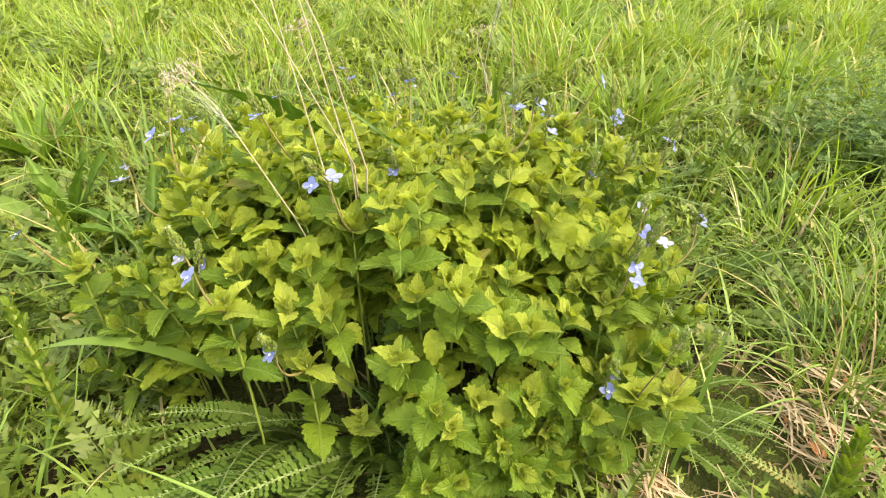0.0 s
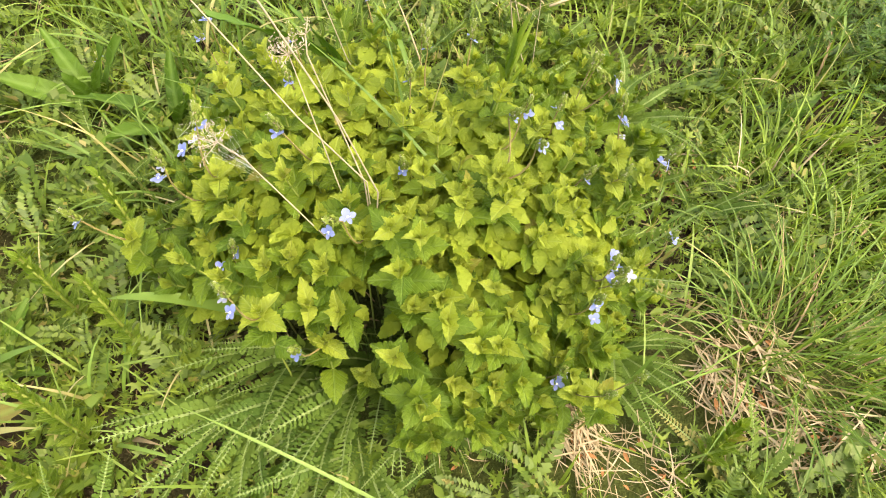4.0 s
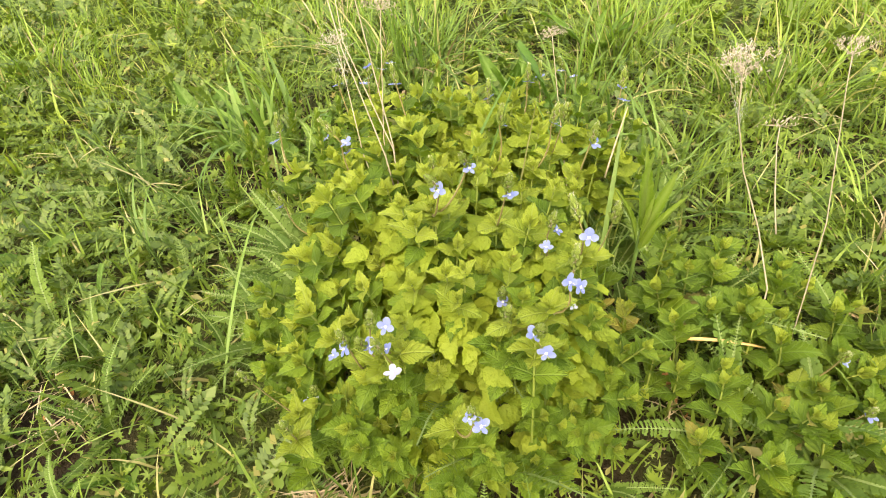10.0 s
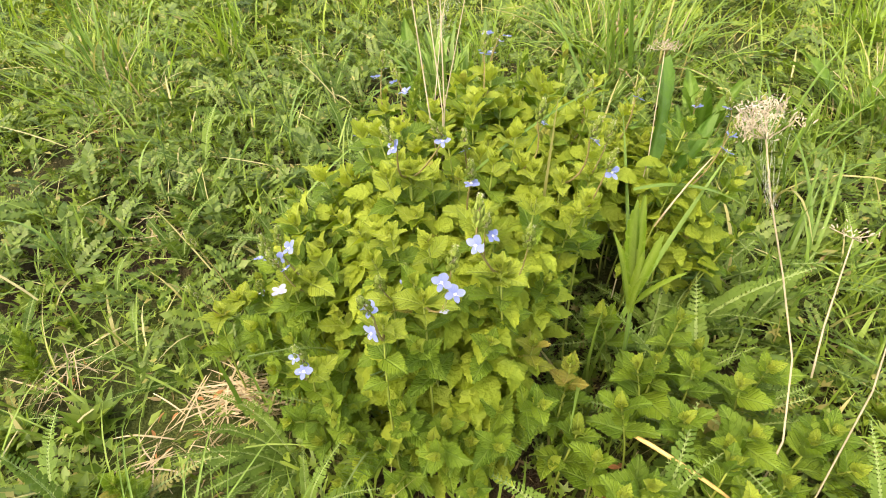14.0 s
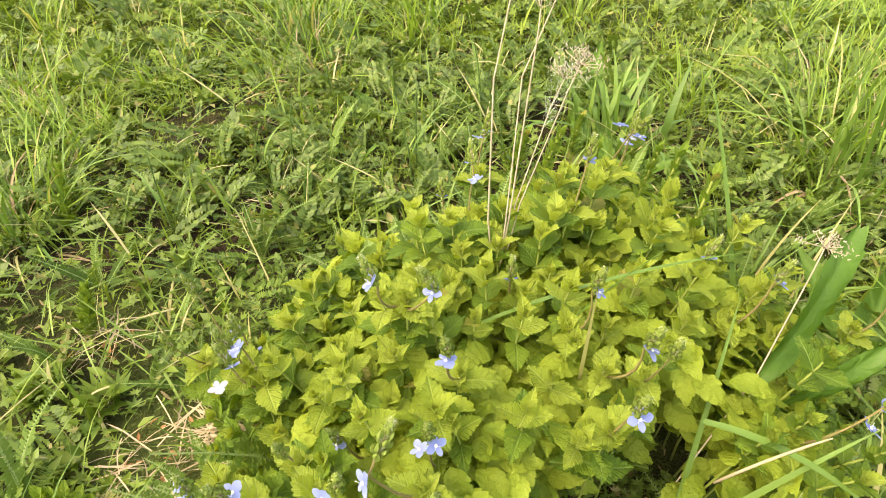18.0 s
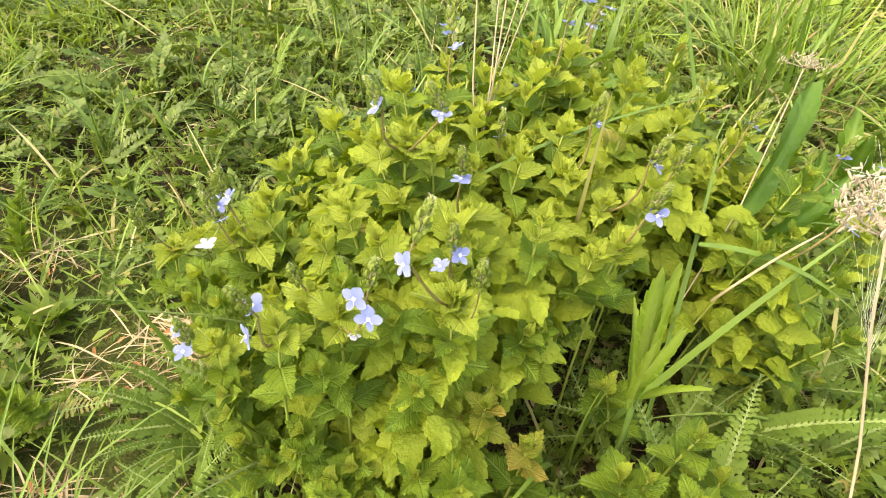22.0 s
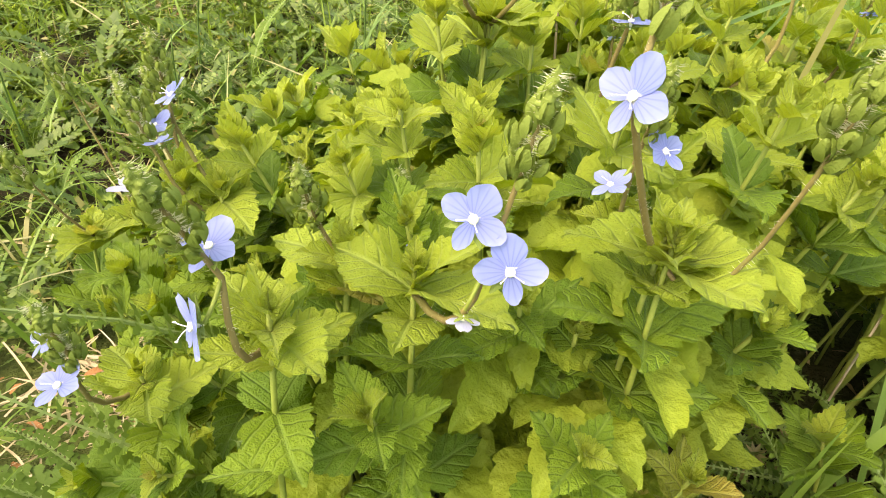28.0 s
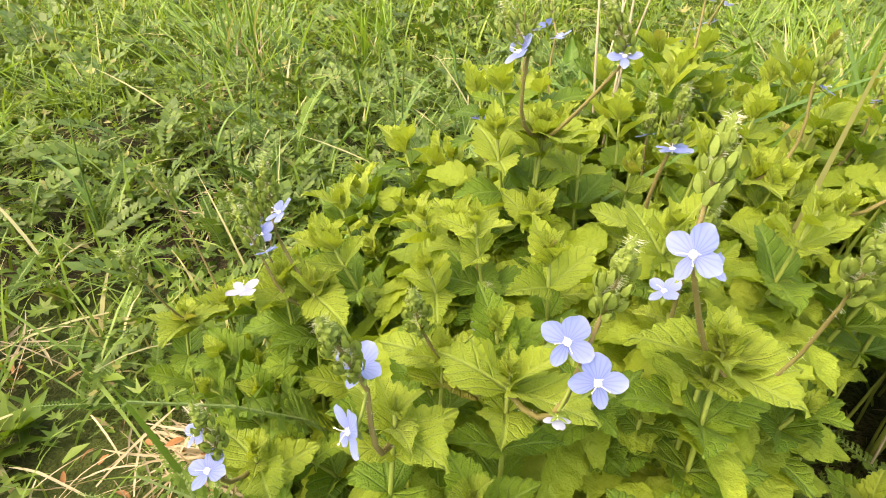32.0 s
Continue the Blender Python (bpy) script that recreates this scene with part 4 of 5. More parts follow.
def long_blade(a, b, sag, width, label, name="long_grass"):
    a, b = Vector(a), Vector(b)
    pts = [p - a for p in curve_points(a, b, (0, 0, sag), 12)]
    ws = [width * (1 - (i / 11) ** 3) * (0.8 + 0.3 * min(1, i / 3)) + 0.0003 for i in range(12)]
    ob = new(name, ribbon(pts, ws, GRASS_NEAR, name))
    ob.location = a
    return tagged(ob, label, "grass blade", "long single grass blades")


long_blade((-0.20, -0.032, 0.06), (-0.315, -0.03, 0.094), 0.018, 0.010, "broad pale green grass blade arching over yarrow")
long_blade((-0.02, 0.02, 0.155), (-0.15, 0.145, 0.215), 0.012, 0.0026, "long grass blade lying through the speedwell")
long_blade((-0.16, 0.20, 0.01), (-0.27, 0.06, 0.26), 0.02, 0.004, "tall dark green grass blade")
long_blade((0.00, 0.16, 0.02), (-0.10, 0.24, 0.19), 0.01, 0.0042, "broad green grass blade beside the clump")
long_blade((-0.24, 0.22, 0.01), (-0.235, 0.27, 0.17), 0.0, 0.004, "upright green grass blade")
long_blade((-0.03, 0.19, 0.03), (-0.13, 0.155, 0.2), 0.008, 0.003, "thin green grass blade leaning on the clump")
long_blade((-0.06, 0.10, 0.1), (-0.03, 0.11, 0.255), 0.0, 0.002, "thin upright pale grass blade")
long_blade((-0.05, 0.05, 0.1), (-0.085, 0.12, 0.25), 0.01, 0.002, "thin upright pale grass blade")
long_blade((-0.06, -0.20, 0.01), (-0.24, -0.12, 0.09), 0.02, 0.0025, "thin grass blade crossing the yarrow")
long_blade((-0.065, 0.171, 0.165), (-0.085, 0.262, 0.145), 0.012, 0.0042, "pale green grass blade leaning out of the clump")
long_blade((0.11, -0.115, 0.01), (0.135, -0.09, 0.13), 0.004, 0.003, "thin green grass stem beside the straw")


def grass_culm(x, y, h, lean, seed):
    """A thin dark flowering stem of grass with one clasping blade."""
    r = random.Random(seed)
    ob = thing("grass_culm", Matrix.Translation((x, y, ground_height(x, y) - 0.003)), "thin dark green upright grass stem", "grass", "upright grass stems in the turf")
    tip = Vector((lean[0], lean[1], h))
    pts = curve_points((0, 0, 0), tip, (-0.3 * lean[0], -0.3 * lean[1], 0), 7)
    part("stem", mesh_of("stem", *tube(pts, [0.0011, 0.0011, 0.001, 0.0009, 0.0008, 0.0007, 0.0004], 5), CULM), ob)
    a = r.uniform(0, 6.28)
    m = Matrix.Translation(pts[2]) @ pose(0, 0, 0, 0, r.uniform(8, 25), math.degrees(a)) @ Matrix.Diagonal((h * 0.6, 0.1, h * 0.6, 1))
    part("blade", r.choice(TUFT_BLADES[1:4]), ob, m)


for k, (x, y) in enumerate(((-0.13, -0.36), (-0.16, -0.42), (-0.19, -0.4), (-0.27, -0.26), (-0.29, -0.27), (-0.22, -0.55), (-0.4, -0.42), (-0.34, -0.5), (-0.02, -0.42), (-0.46, -0.3), (-0.3, -0.62), (-0.38, -0.2))):
    grass_culm(x, y, 0.1 + 0.012 * (k % 5), (0.012 * math.sin(2.3 * k), 0.012 * math.cos(3.1 * k)), 60 + k)


# ---- straw ----
def straw_blade(bend, width, side, kink):
    """A dead flattened blade, one long about its middle, bent and bowed."""
    def at(i, j):
        s = i / 7
        w = width * (0.55 + 0.45 * math.sin(math.pi * (0.15 + 0.75 * s))) * (1 - 0.8 * max(0.0, s - 0.8) / 0.2)
        x = s - 0.5
        return (x, (j - 1) * w + side * 4 * s * (1 - s) + kink * max(0.0, s - 0.6), bend * 4 * s * (1 - s) + 0.4 * w * abs(j - 1))

    return grid(8, 3, at)


STRAWS = [mesh_of("straw", *straw_blade(*q), STRAW) for q in ((0.03, 0.012, 0.02, 0.0), (0.06, 0.016, -0.05, 0.06), (0.02, 0.009, 0.06, -0.2), (0.08, 0.013, -0.02, 0.12), (0.01, 0.018, 0.03, 0.0), (0.04, 0.008, -0.08, 0.08))]
FLAKES = [mesh_of("litter_flake", *herb, RUSTY) for herb in [grid(4, 3, lambda i, j: (i / 3, (j - 1) * 0.2 * math.sin(math.pi * (0.1 + 0.8 * i / 3)), 0.1 * math.sin(4 * i / 3) + 0.06 * abs(j - 1)))]]


def straw_heap(x, y, rx, ry, count, length, seed, flakes, along=None, label="loose heap of pale dry straw on bare soil"):
    r = random.Random(seed)
    ob = thing("straw_heap", Matrix.Translation((x, y, ground_height(x, y))), label, "straw", "straw heaps on the ground")
    for k in range(count):
        a, q = r.uniform(0, 6.28), math.sqrt(r.random())
        p = (rx * q * math.cos(a), ry * q * math.sin(a), 0.006 + 0.03 * r.random() * (1 - q * 0.7))
        yaw = r.uniform(0, 360) if along is None else r.gauss(along, 35)
        part("straw", r.choice(STRAWS), ob, pose(*p, r.gauss(0, 40), r.gauss(0, 16), yaw) @ Matrix.Scale(length * r.uniform(0.5, 1.3), 4))
    for k in range(flakes):
        a, q = r.uniform(0, 6.28), math.sqrt(r.random())
        part("litter_flake", FLAKES[0], ob, pose(rx * 0.8 * q * math.cos(a), ry * 0.8 * q * math.sin(a), 0.006 + 0.014 * r.random(), r.uniform(-40, 40), r.uniform(-40, 40), r.uniform(0, 360)) @ Matrix.Scale(r.uniform(0.005, 0.011), 4))
    return ob


straw_heap(0.088, -0.132, 0.022, 0.03, 110, 0.055, 1, 24, 285)
straw_heap(0.135, -0.165, 0.045, 0.035, 50, 0.045, 2, 10)
straw_heap(0.236, -0.1, 0.025, 0.05, 60, 0.055, 11, 8, 285, "matted pale straw at the foot of a grass tuft")
straw_heap(0.335, -0.15, 0.06, 0.035, 50, 0.075, 12, 30, 15, "matted pale straw at the foot of a grass tuft")
straw_heap(0.275, -0.08, 0.055, 0.06, 55, 0.07, 3, 14, 120, "matted pale straw at the foot of a grass tuft")
straw_heap(0.245, 0.155, 0.03, 0.03, 24, 0.04, 4, 14, None, "few dry straws and rusty leaf litter")
straw_heap(0.30, 0.185, 0.035, 0.03, 26, 0.05, 5, 12, None, "few dry straws and rusty leaf litter")
straw_heap(0.115, -0.30, 0.04, 0.035, 30, 0.05, 6, 6, None, "few dry straws over bare soil")
straw_heap(-0.11, -0.36, 0.04, 0.04, 24, 0.05, 7, 6, None, "few dry straws over bare soil")
straw_heap(-0.47, -0.74, 0.05, 0.05, 20, 0.07, 8, 0, None, "pale dead grass at the foot of a tuft")
straw_heap(-0.33, -0.62, 0.07, 0.05, 26, 0.07, 13, 16, None, "brown dead grass sunk into the turf")
straw_heap(-0.2, -0.5, 0.05, 0.04, 16, 0.06, 14, 10, None, "brown dead grass sunk into the turf")
straw_heap(-0.02, -0.14, 0.05, 0.02, 22, 0.04, 9, 16, None, "few dry stems and rusty litter under the clump")
straw_heap(0.10, 0.185, 0.03, 0.02, 20, 0.04, 10, 10, None, "few dry stems and rusty litter beside the clump")


def stick(a, b, r0, label, material=None):
    a, b = Vector(a), Vector(b)
    ob = new("dry_stick", mesh_of("dry_stick", *tube([p - a for p in curve_points(a, b, (0, 0, 0.003), 6)], [r0, r0 * 1.05, r0, r0 * 0.95, r0 * 0.85, r0 * 0.4], 6), material or STRAW))
    ob.location = a
    return tagged(ob, label, "stick", "dry sticks on the ground")


ORANGE = plain_material("orange_dead_leaf", (0.5, 0.3, 0.1), (0.72, 0.5, 0.22), 60.0, 0.6)
stick((0.131, 0.413, 0.055), (0.236, 0.458, 0.057), 0.0018, "pale dry stalk lying over the grass")
stick((-0.049, 0.19, 0.144), (-0.073, 0.222, 0.196), 0.0008, "thin pale dry stalk in the grass beside the clump")
stick((0.0885, 0.190, 0.068), (0.11, 0.262, 0.044), 0.0016, "orange-brown dead stalk between low speedwell shoots", ORANGE)


# ---- dead umbels ----
def umbel(points, head, span, seed, rays=9, web=False, radius=0.0011, label="dry beige flower stalk with a dead flat seed head", dense=14):
    """A dead stalk along points that ends in a flat head of small dry seeds."""
    r = random.Random(seed)
    root = Vector(points[0])
    ob = thing("dry_flower_stalk", Matrix.Translation(root), label, "dry plant", "dead flower stalks in the clump")
    pts = [Vector(p) - root for p in points]
    fine = []
    for a, b in zip(pts, pts[1:]):
        fine += [a.lerp(b, i / 3) for i in range(3)]
    fine += [pts[-1], pts[-1].lerp(Vector(head) - root, 0.72)]
    n = len(fine)
    part("stem", mesh_of("stem", *tube(fine, [radius * (1 - 0.45 * i / n) for i in range(n)], 6), STALK_DRY), ob)
    up = (pts[-1] - pts[-2]).normalized()
    crown = Vector(head) - root
    neck = pts[-1].lerp(crown, 0.72)
    side = up.orthogonal().normalized()
    for k in range(rays):
        a, q = k * 2.4 + r.uniform(-0.5, 0.5), math.sqrt((k + 0.5) / rays) * r.uniform(0.75, 1.2)
        end = crown + (side * math.cos(a) + up.cross(side) * math.sin(a)) * span * q - up * span * 0.25 * q * q
        part("ray", mesh_of("ray", *tube(curve_points(neck, end, (side * math.cos(a) + up.cross(side) * math.sin(a)) * span * 0.12 * q, 5), [radius * 0.5, radius * 0.42, radius * 0.38, radius * 0.34, radius * 0.3], 4), STALK_DRY), ob)
        seeds = []
        for _ in range(dense):
            p = end + Vector((r.gauss(0, 1), r.gauss(0, 1), r.gauss(0, 0.9))) * span * 0.17
            s = span * r.uniform(0.03, 0.07)
            seeds.append(moved(ball(s * 0.55, s * 0.45, s * 1.7, 4, 3), Matrix.Translation(p) @ pose(0, 0, 0, r.uniform(-50, 50), r.uniform(-50, 50), 0)))
        part("seed_head", mesh_of("seed_head", *join(*seeds), SEED_DRY, False), ob)
    if web:
        lines = []
        for _ in range(60):
            t = r.random()
            p = pts[-1].lerp(pts[-2], 0.3 * t ** 1.5) if r.random() < 0.5 else crown + Vector((r.gauss(0, 1), r.gauss(0, 1), r.gauss(0, 1))) * span * 0.5
            q = crown + Vector((r.gauss(0, 1), r.gauss(0, 1), r.gauss(0, 0.8))) * span * 0.6
            q = p.lerp(q, r.uniform(0.3, 1))
            lines.append(tube(curve_points(p, q, (r.uniform(-.002, .002), r.uniform(-.002, .002), -0.002), 4), [0.00003] * 4, 3, False))
        part("cobweb", mesh_of("cobweb", *join(*lines), WEB), ob, None, "white cobweb spun round the dead head")
    return ob


umbel([(-0.115, 0.0, 0.10), (-0.139, -0.012, 0.177), (-0.172, -0.010, 0.248)], (-0.190, -0.009, 0.270), 0.014, 1, 8, True, 0.0006, "dry beige stalk with a cobwebbed dead seed head")
umbel([(-0.105, 0.0, 0.12), (-0.118, 0.006, 0.20), (-0.136, 0.022, 0.285)], (-0.141, 0.027, 0.307), 0.013, 2, 10, False, 0.0006)
umbel([(-0.095, 0.005, 0.12), (-0.1, 0.01, 0.2), (-0.125, 0.004, 0.32)], (-0.124, 0.005, 0.338), 0.007, 3, 5, False, 0.0007, "thin dry stalk with a small dead head", 9)
umbel([(-0.094, 0.007, 0.12), (-0.098, 0.009, 0.2), (-0.133, -0.01, 0.285), (-0.19, 0.0, 0.385)], (-0.21, 0.004, 0.41), 0.016, 4, 8, False, 0.0006, "long reddish-beige dry stalk with a dead head")
umbel([(-0.094, 0.007, 0.12), (-0.09, 0.0, 0.2), (-0.11, -0.015, 0.29), (-0.15, -0.02, 0.4)], (-0.155, -0.02, 0.415), 0.01, 5, 6, False, 0.0007, "long reddish-beige dry stalk with a dead head")
umbel([(-0.06, 0.17, 0.05), (-0.12, 0.182, 0.16), (-0.138, 0.18, 0.232)], (-0.141, 0.179, 0.252), 0.012, 6, 9, False, 0.0006)
umbel([(0.085, 0.283, 0.0), (0.075, 0.284, 0.075), (0.052, 0.276, 0.13), (0.038, 0.256, 0.185), (0.04, 0.233, 0.24)], (0.05, 0.213, 0.294), 0.014, 7, 11, True, 0.0008, "tall grey dry stalk with a cobwebbed dead seed head", 34)
umbel([(0.1, 0.31, 0.0), (0.085, 0.305, 0.15), (0.068, 0.29, 0.26)], (0.064, 0.286, 0.292), 0.011, 9, 8, False, 0.0006, "tall grey dry stalk with a small dead seed head", 22)
umbel([(0.062, 0.286, 0.127), (0.05, 0.284, 0.16), (0.036, 0.284, 0.2)], (0.034, 0.282, 0.222), 0.014, 8, 6, False, 0.0007, "grey dry side stalk with few seeds", 5)


# ---- other leafy plants ----
def lance_leaf(width, teeth, fold, droop, seed=0):
    return serrate_leaf(teeth, fold, droop, width, 0.12, 0.008, seed, 0.2, 0.0)


LANCES = [mesh_of("lance_leaf", *lance_leaf(w, 9, f, d, k), LANCE) for k, (w, f, d) in enumerate(((0.13, 1.0, 0.1), (0.14, 1.1, 0.18), (0.125, 1.2, -0.05)))]
SPIKE = [mesh_of("spike_leaf", *serrate_leaf(4, 0.4, d, 0.55, 0.08, 0.03, k, 0.6), LANCE) for k, d in enumerate((-0.1, 0.1))]
BROADS = [mesh_of("broad_leaf", *serrate_leaf(6, f, d, w, 0.03, 0.03, k, 0.3, 0.01), PLANTAIN) for k, (w, f, d) in enumerate(((0.26, 0.3, 0.2), (0.32, 0.2, 0.35), (0.22, 0.4, 0.1)))]


def lance_plant(base, tips, label):
    base = Vector(base)
    ob = thing("lance_leaved_shoot", Matrix.Translation((base.x, base.y, 0)), label, "wild plant")
    top = Vector((0, 0, base.z))
    part("stem", mesh_of("stem", *tube([(-0.004, 0.006, -0.005), (-0.008, 0.004, base.z * 0.6), top], [0.0015, 0.0016, 0.0018], 7), CULM), ob)
    for k, t in enumerate(tips):
        d = Vector(t) - base
        a = k * 2.4 + 0.6
        inward = Vector((-math.cos(a), -math.sin(a), 0)) if d.z > 0.8 * d.length else Vector((-d.x, -d.y, 0.6 * d.length))
        part("leaf", LANCES[k % 3], ob, facing(top - inward.normalized() * 0.003 + Vector((0, 0, -0.004 * k)), d, inward, d.length))
    return ob


lance_plant((0.030, 0.176, 0.147), ((0.031, 0.161, 0.226), (0.041, 0.169, 0.223), (0.048, 0.182, 0.218), (0.043, 0.195, 0.194), (0.024, 0.166, 0.2), (0.038, 0.176, 0.208), (0.052, 0.172, 0.196)), "upright bright green shoot with toothed lance-shaped leaves")


def spike_shoot(base, tip, seed, size=0.021):
    """A shoot thickly clad with small overlapping leaves."""
    r = random.Random(seed)
    b, t = Vector(base), Vector(tip)
    ob = thing("leafy_spike", Matrix.Translation(b), "yellow-green upright shoot thickly clad with overlapping leaves", "wild plant", "leafy spikes beside the clump")
    d = t - b
    part("stem", mesh_of("stem", *tube([(0, 0, 0), d * 0.5, d], [0.0016, 0.0014, 0.001], 6), STEM_GREEN), ob)
    ax = d.normalized()
    sx = ax.orthogonal().normalized()
    for k in range(36):
        s = 0.1 + 0.9 * k / 35
        a = k * 2.4
        out = sx * math.cos(a) + ax.cross(sx) * math.sin(a)
        rise = radians(24 + 42 * s)
        part("leaf", SPIKE[k % 2], ob, facing(d * s, out * math.cos(rise) + ax * math.sin(rise), ax * math.cos(rise) - out * math.sin(rise), size * (1 - 0.4 * s) * r.uniform(0.85, 1.15)))
    return ob


spike_shoot((-0.306, -0.049, 0.0), (-0.312, -0.035, 0.135), 1)
spike_shoot((-0.335, -0.125, 0.0), (-0.36, -0.105, 0.10), 2)
spike_shoot((-0.345, -0.165, 0.0), (-0.365, -0.155, 0.075), 3)
spike_shoot((0.195, -0.162, 0.0), (0.208, -0.145, 0.068), 4)
spike_shoot((-0.30, 0.03, 0.0), (-0.31, 0.045, 0.16), 5)
spike_shoot((-0.215, 0.09, 0.0), (-0.235, 0.095, 0.2), 6)
for k, (x, y, h) in enumerate(((-0.43, -0.135, 0.075), (-0.47, -0.07, 0.07), (-0.37, -0.01, 0.11))):
    spike_shoot((x, y, 0.0), (x - 0.012, y + 0.01, h), 20 + k, 0.019)
spike_shoot((0.119, -0.33, 0.0), (0.1, -0.349, 0.045), 7)
spike_shoot((0.063, -0.514, 0.0), (0.035, -0.549, 0.065), 8)


def broad_plant(x, y, count, length, seed, rise=(10, 55), label="low rosette of smooth green plantain leaves", spread=(0, 360)):
    r = random.Random(seed)
    ob = thing("broad_leaved_plant", Matrix.Translation((x, y, ground_height(x, y) + 0.003)), label, "wild plant", "broad-leaved plants in the turf")
    part("crown", CROWN, ob, None, "short green leaf bases")
    for k in range(count):
        a = radians(spread[0] + (spread[1] - spread[0]) * (k + r.uniform(0.1, 0.9)) / count)
        e = radians(r.uniform(*rise))
        part("leaf", r.choice(BROADS), ob, facing((0, 0, 0), (math.cos(a) * math.cos(e), math.sin(a) * math.cos(e), math.sin(e)), (0, 0, 1), length * r.uniform(0.7, 1.2), r.uniform(-25, 25)))
    return ob


DOCK_LEAF = mesh_of("dock_leaf", *serrate_leaf(7, 0.3, 0.12, 0.2, 0.02, 0.03, 5, 0.5, 0.008), DOCK)


def dock(base, tips, label):
    b = Vector(base)
    ob = thing("dock_plant", Matrix.Translation(b), label, "wild plant")
    for k, t in enumerate(tips):
        d = Vector(t) - b
        foot = Vector((d.x * 0.12, d.y * 0.12, d.z * 0.72 - 0.012 * k))
        part("stalk", mesh_of("stalk", *tube(curve_points((0, 0, 0), foot, (0.004, 0.002, 0.004), 5), [0.0022, 0.002, 0.0018, 0.0016, 0.0014], 6), STEM_GREEN), ob)
        part("leaf", DOCK_LEAF, ob, facing(foot, d - foot, (0.75, 0.6, 0.25), (d - foot).length))


dock((-0.108, 0.182, 0.0), ((-0.234, 0.2, 0.208), (-0.168, 0.24, 0.18), (-0.2, 0.165, 0.15)), "dark green dock plant with long upright leaves")
broad_plant(-0.425, 0.27, 5, 0.13, 21, (45, 75), "upright rosette of long hairy yellow-green leaves")
broad_plant(-0.43, -0.06, 6, 0.085, 2, (25, 60))
broad_plant(-0.47, -0.13, 5, 0.08, 3, (20, 55))
broad_plant(-0.60, -0.20, 6, 0.09, 4, (25, 60))
broad_plant(0.31, 0.20, 6, 0.04, 5)
broad_plant(0.42, 0.24, 6, 0.07, 6)
broad_plant(0.36, 0.33, 6, 0.07, 7)
broad_plant(-0.33, 0.24, 5, 0.11, 8, (30, 70))
broad_plant(-0.02, -0.30, 5, 0.05, 9)
broad_plant(-0.22, -0.33, 5, 0.055, 10)
broad_plant(-0.36, -0.42, 5, 0.06, 11)
broad_plant(0.22, 0.35, 6, 0.035, 12)
broad_plant(-0.55, 0.48, 6, 0.1, 13, (25, 65))
broad_plant(-0.20, -0.16, 4, 0.05, 14)
broad_plant(0.17, 0.03, 5, 0.045, 15)


# ---- mats of small plants: stuff ----
def blade_piece(bend, width=0.03, rows=5, twist=0.0):
    def at(i, j):
        s = i / (rows - 1)
        w = width * (1 - s ** 2.2) * (0.75 + 0.5 * min(s * 3, 1)) * 0.5 + 0.0005
        a = bend * s
        x = (1 - math.cos(a)) / bend if abs(bend) > 1e-3 else 0
        z = math.sin(a) / bend if abs(bend) > 1e-3 else s
        c = (j - 0.5) * 2
        return (x + c * w * math.sin(twist * s), c * w * math.cos(twist * s), z)

    return grid(rows, 2, at)


BLADES = [blade_piece(b, w, 5, t) for b, w, t in ((0.25, 0.03, 0.3), (0.6, 0.035, 0.0), (1.0, 0.03, 0.5), (1.5, 0.032, -0.4), (2.1, 0.03, 0.6), (0.8, 0.045, -0.3), (1.2, 0.024, 0.9))]


def ring_points(n, r0, r1):
    a = rng.uniform(0, 2 * np.pi, n)
    r = np.sqrt(rng.uniform(r0 * r0, r1 * r1, n))
    return np.stack([r * np.cos(a) - 0.05, r * np.sin(a)], -1)


def clear(xy, keep_inside=0.0):
    """Drop the spots under the clump and on the straw."""
    dx, dy = xy[:, 0] - CENTRE.x, xy[:, 1] - CENTRE.y
    u = np.hypot(dx / np.where(dx > 0, 0.178, 0.222), dy / np.where(dy > 0, 0.215 - 0.085 * np.clip((dx + 0.02) / 0.09, 0, 1), 0.168))
    ok = (u > 0.95) | (rng.random(len(xy)) < keep_inside)
    ok &= (np.hypot(xy[:, 0] - 0.11, xy[:, 1] + 0.145) > 0.05) | (rng.random(len(xy)) < 0.15)
    ok &= (np.hypot((xy[:, 0] - 0.27) / 0.12, (xy[:, 1] + 0.09) / 0.09) > 1) | (rng.random(len(xy)) < 0.2)
    return xy[ok]


def patchy(xy, scale, seed, share):
    v = np.array([noise.noise((float(a) * scale, float(b) * scale, seed)) for a, b in xy])
    return xy[v + rng.normal(0, 0.12, len(v)) > share]


def wild_side(xy):
    """1 in the herb-rich turf to the south and west, 0 in the finer grass to the north."""
    return np.clip((0.2 - 0.5 * xy[:, 0] - xy[:, 1]) / 0.22, 0, 1)


def thinned(xy, keep_wild, keep_gap=0.4):
    """Thin out what grows in the herb-rich turf and in the dark gap by the low shoots."""
    keep = 1 - (1 - keep_wild) * wild_side(xy)
    gap = np.hypot((xy[:, 0] - 0.12) / 0.16, (xy[:, 1] - 0.25) / 0.14) < 1
    keep = np.where(gap, keep_gap, keep)
    keep = np.where(np.hypot((xy[:, 0] + 0.02) / 0.08, (xy[:, 1] - 0.145) / 0.026) < 1, max(keep_gap, 0.5), keep)
    return xy[rng.random(len(xy)) < keep]


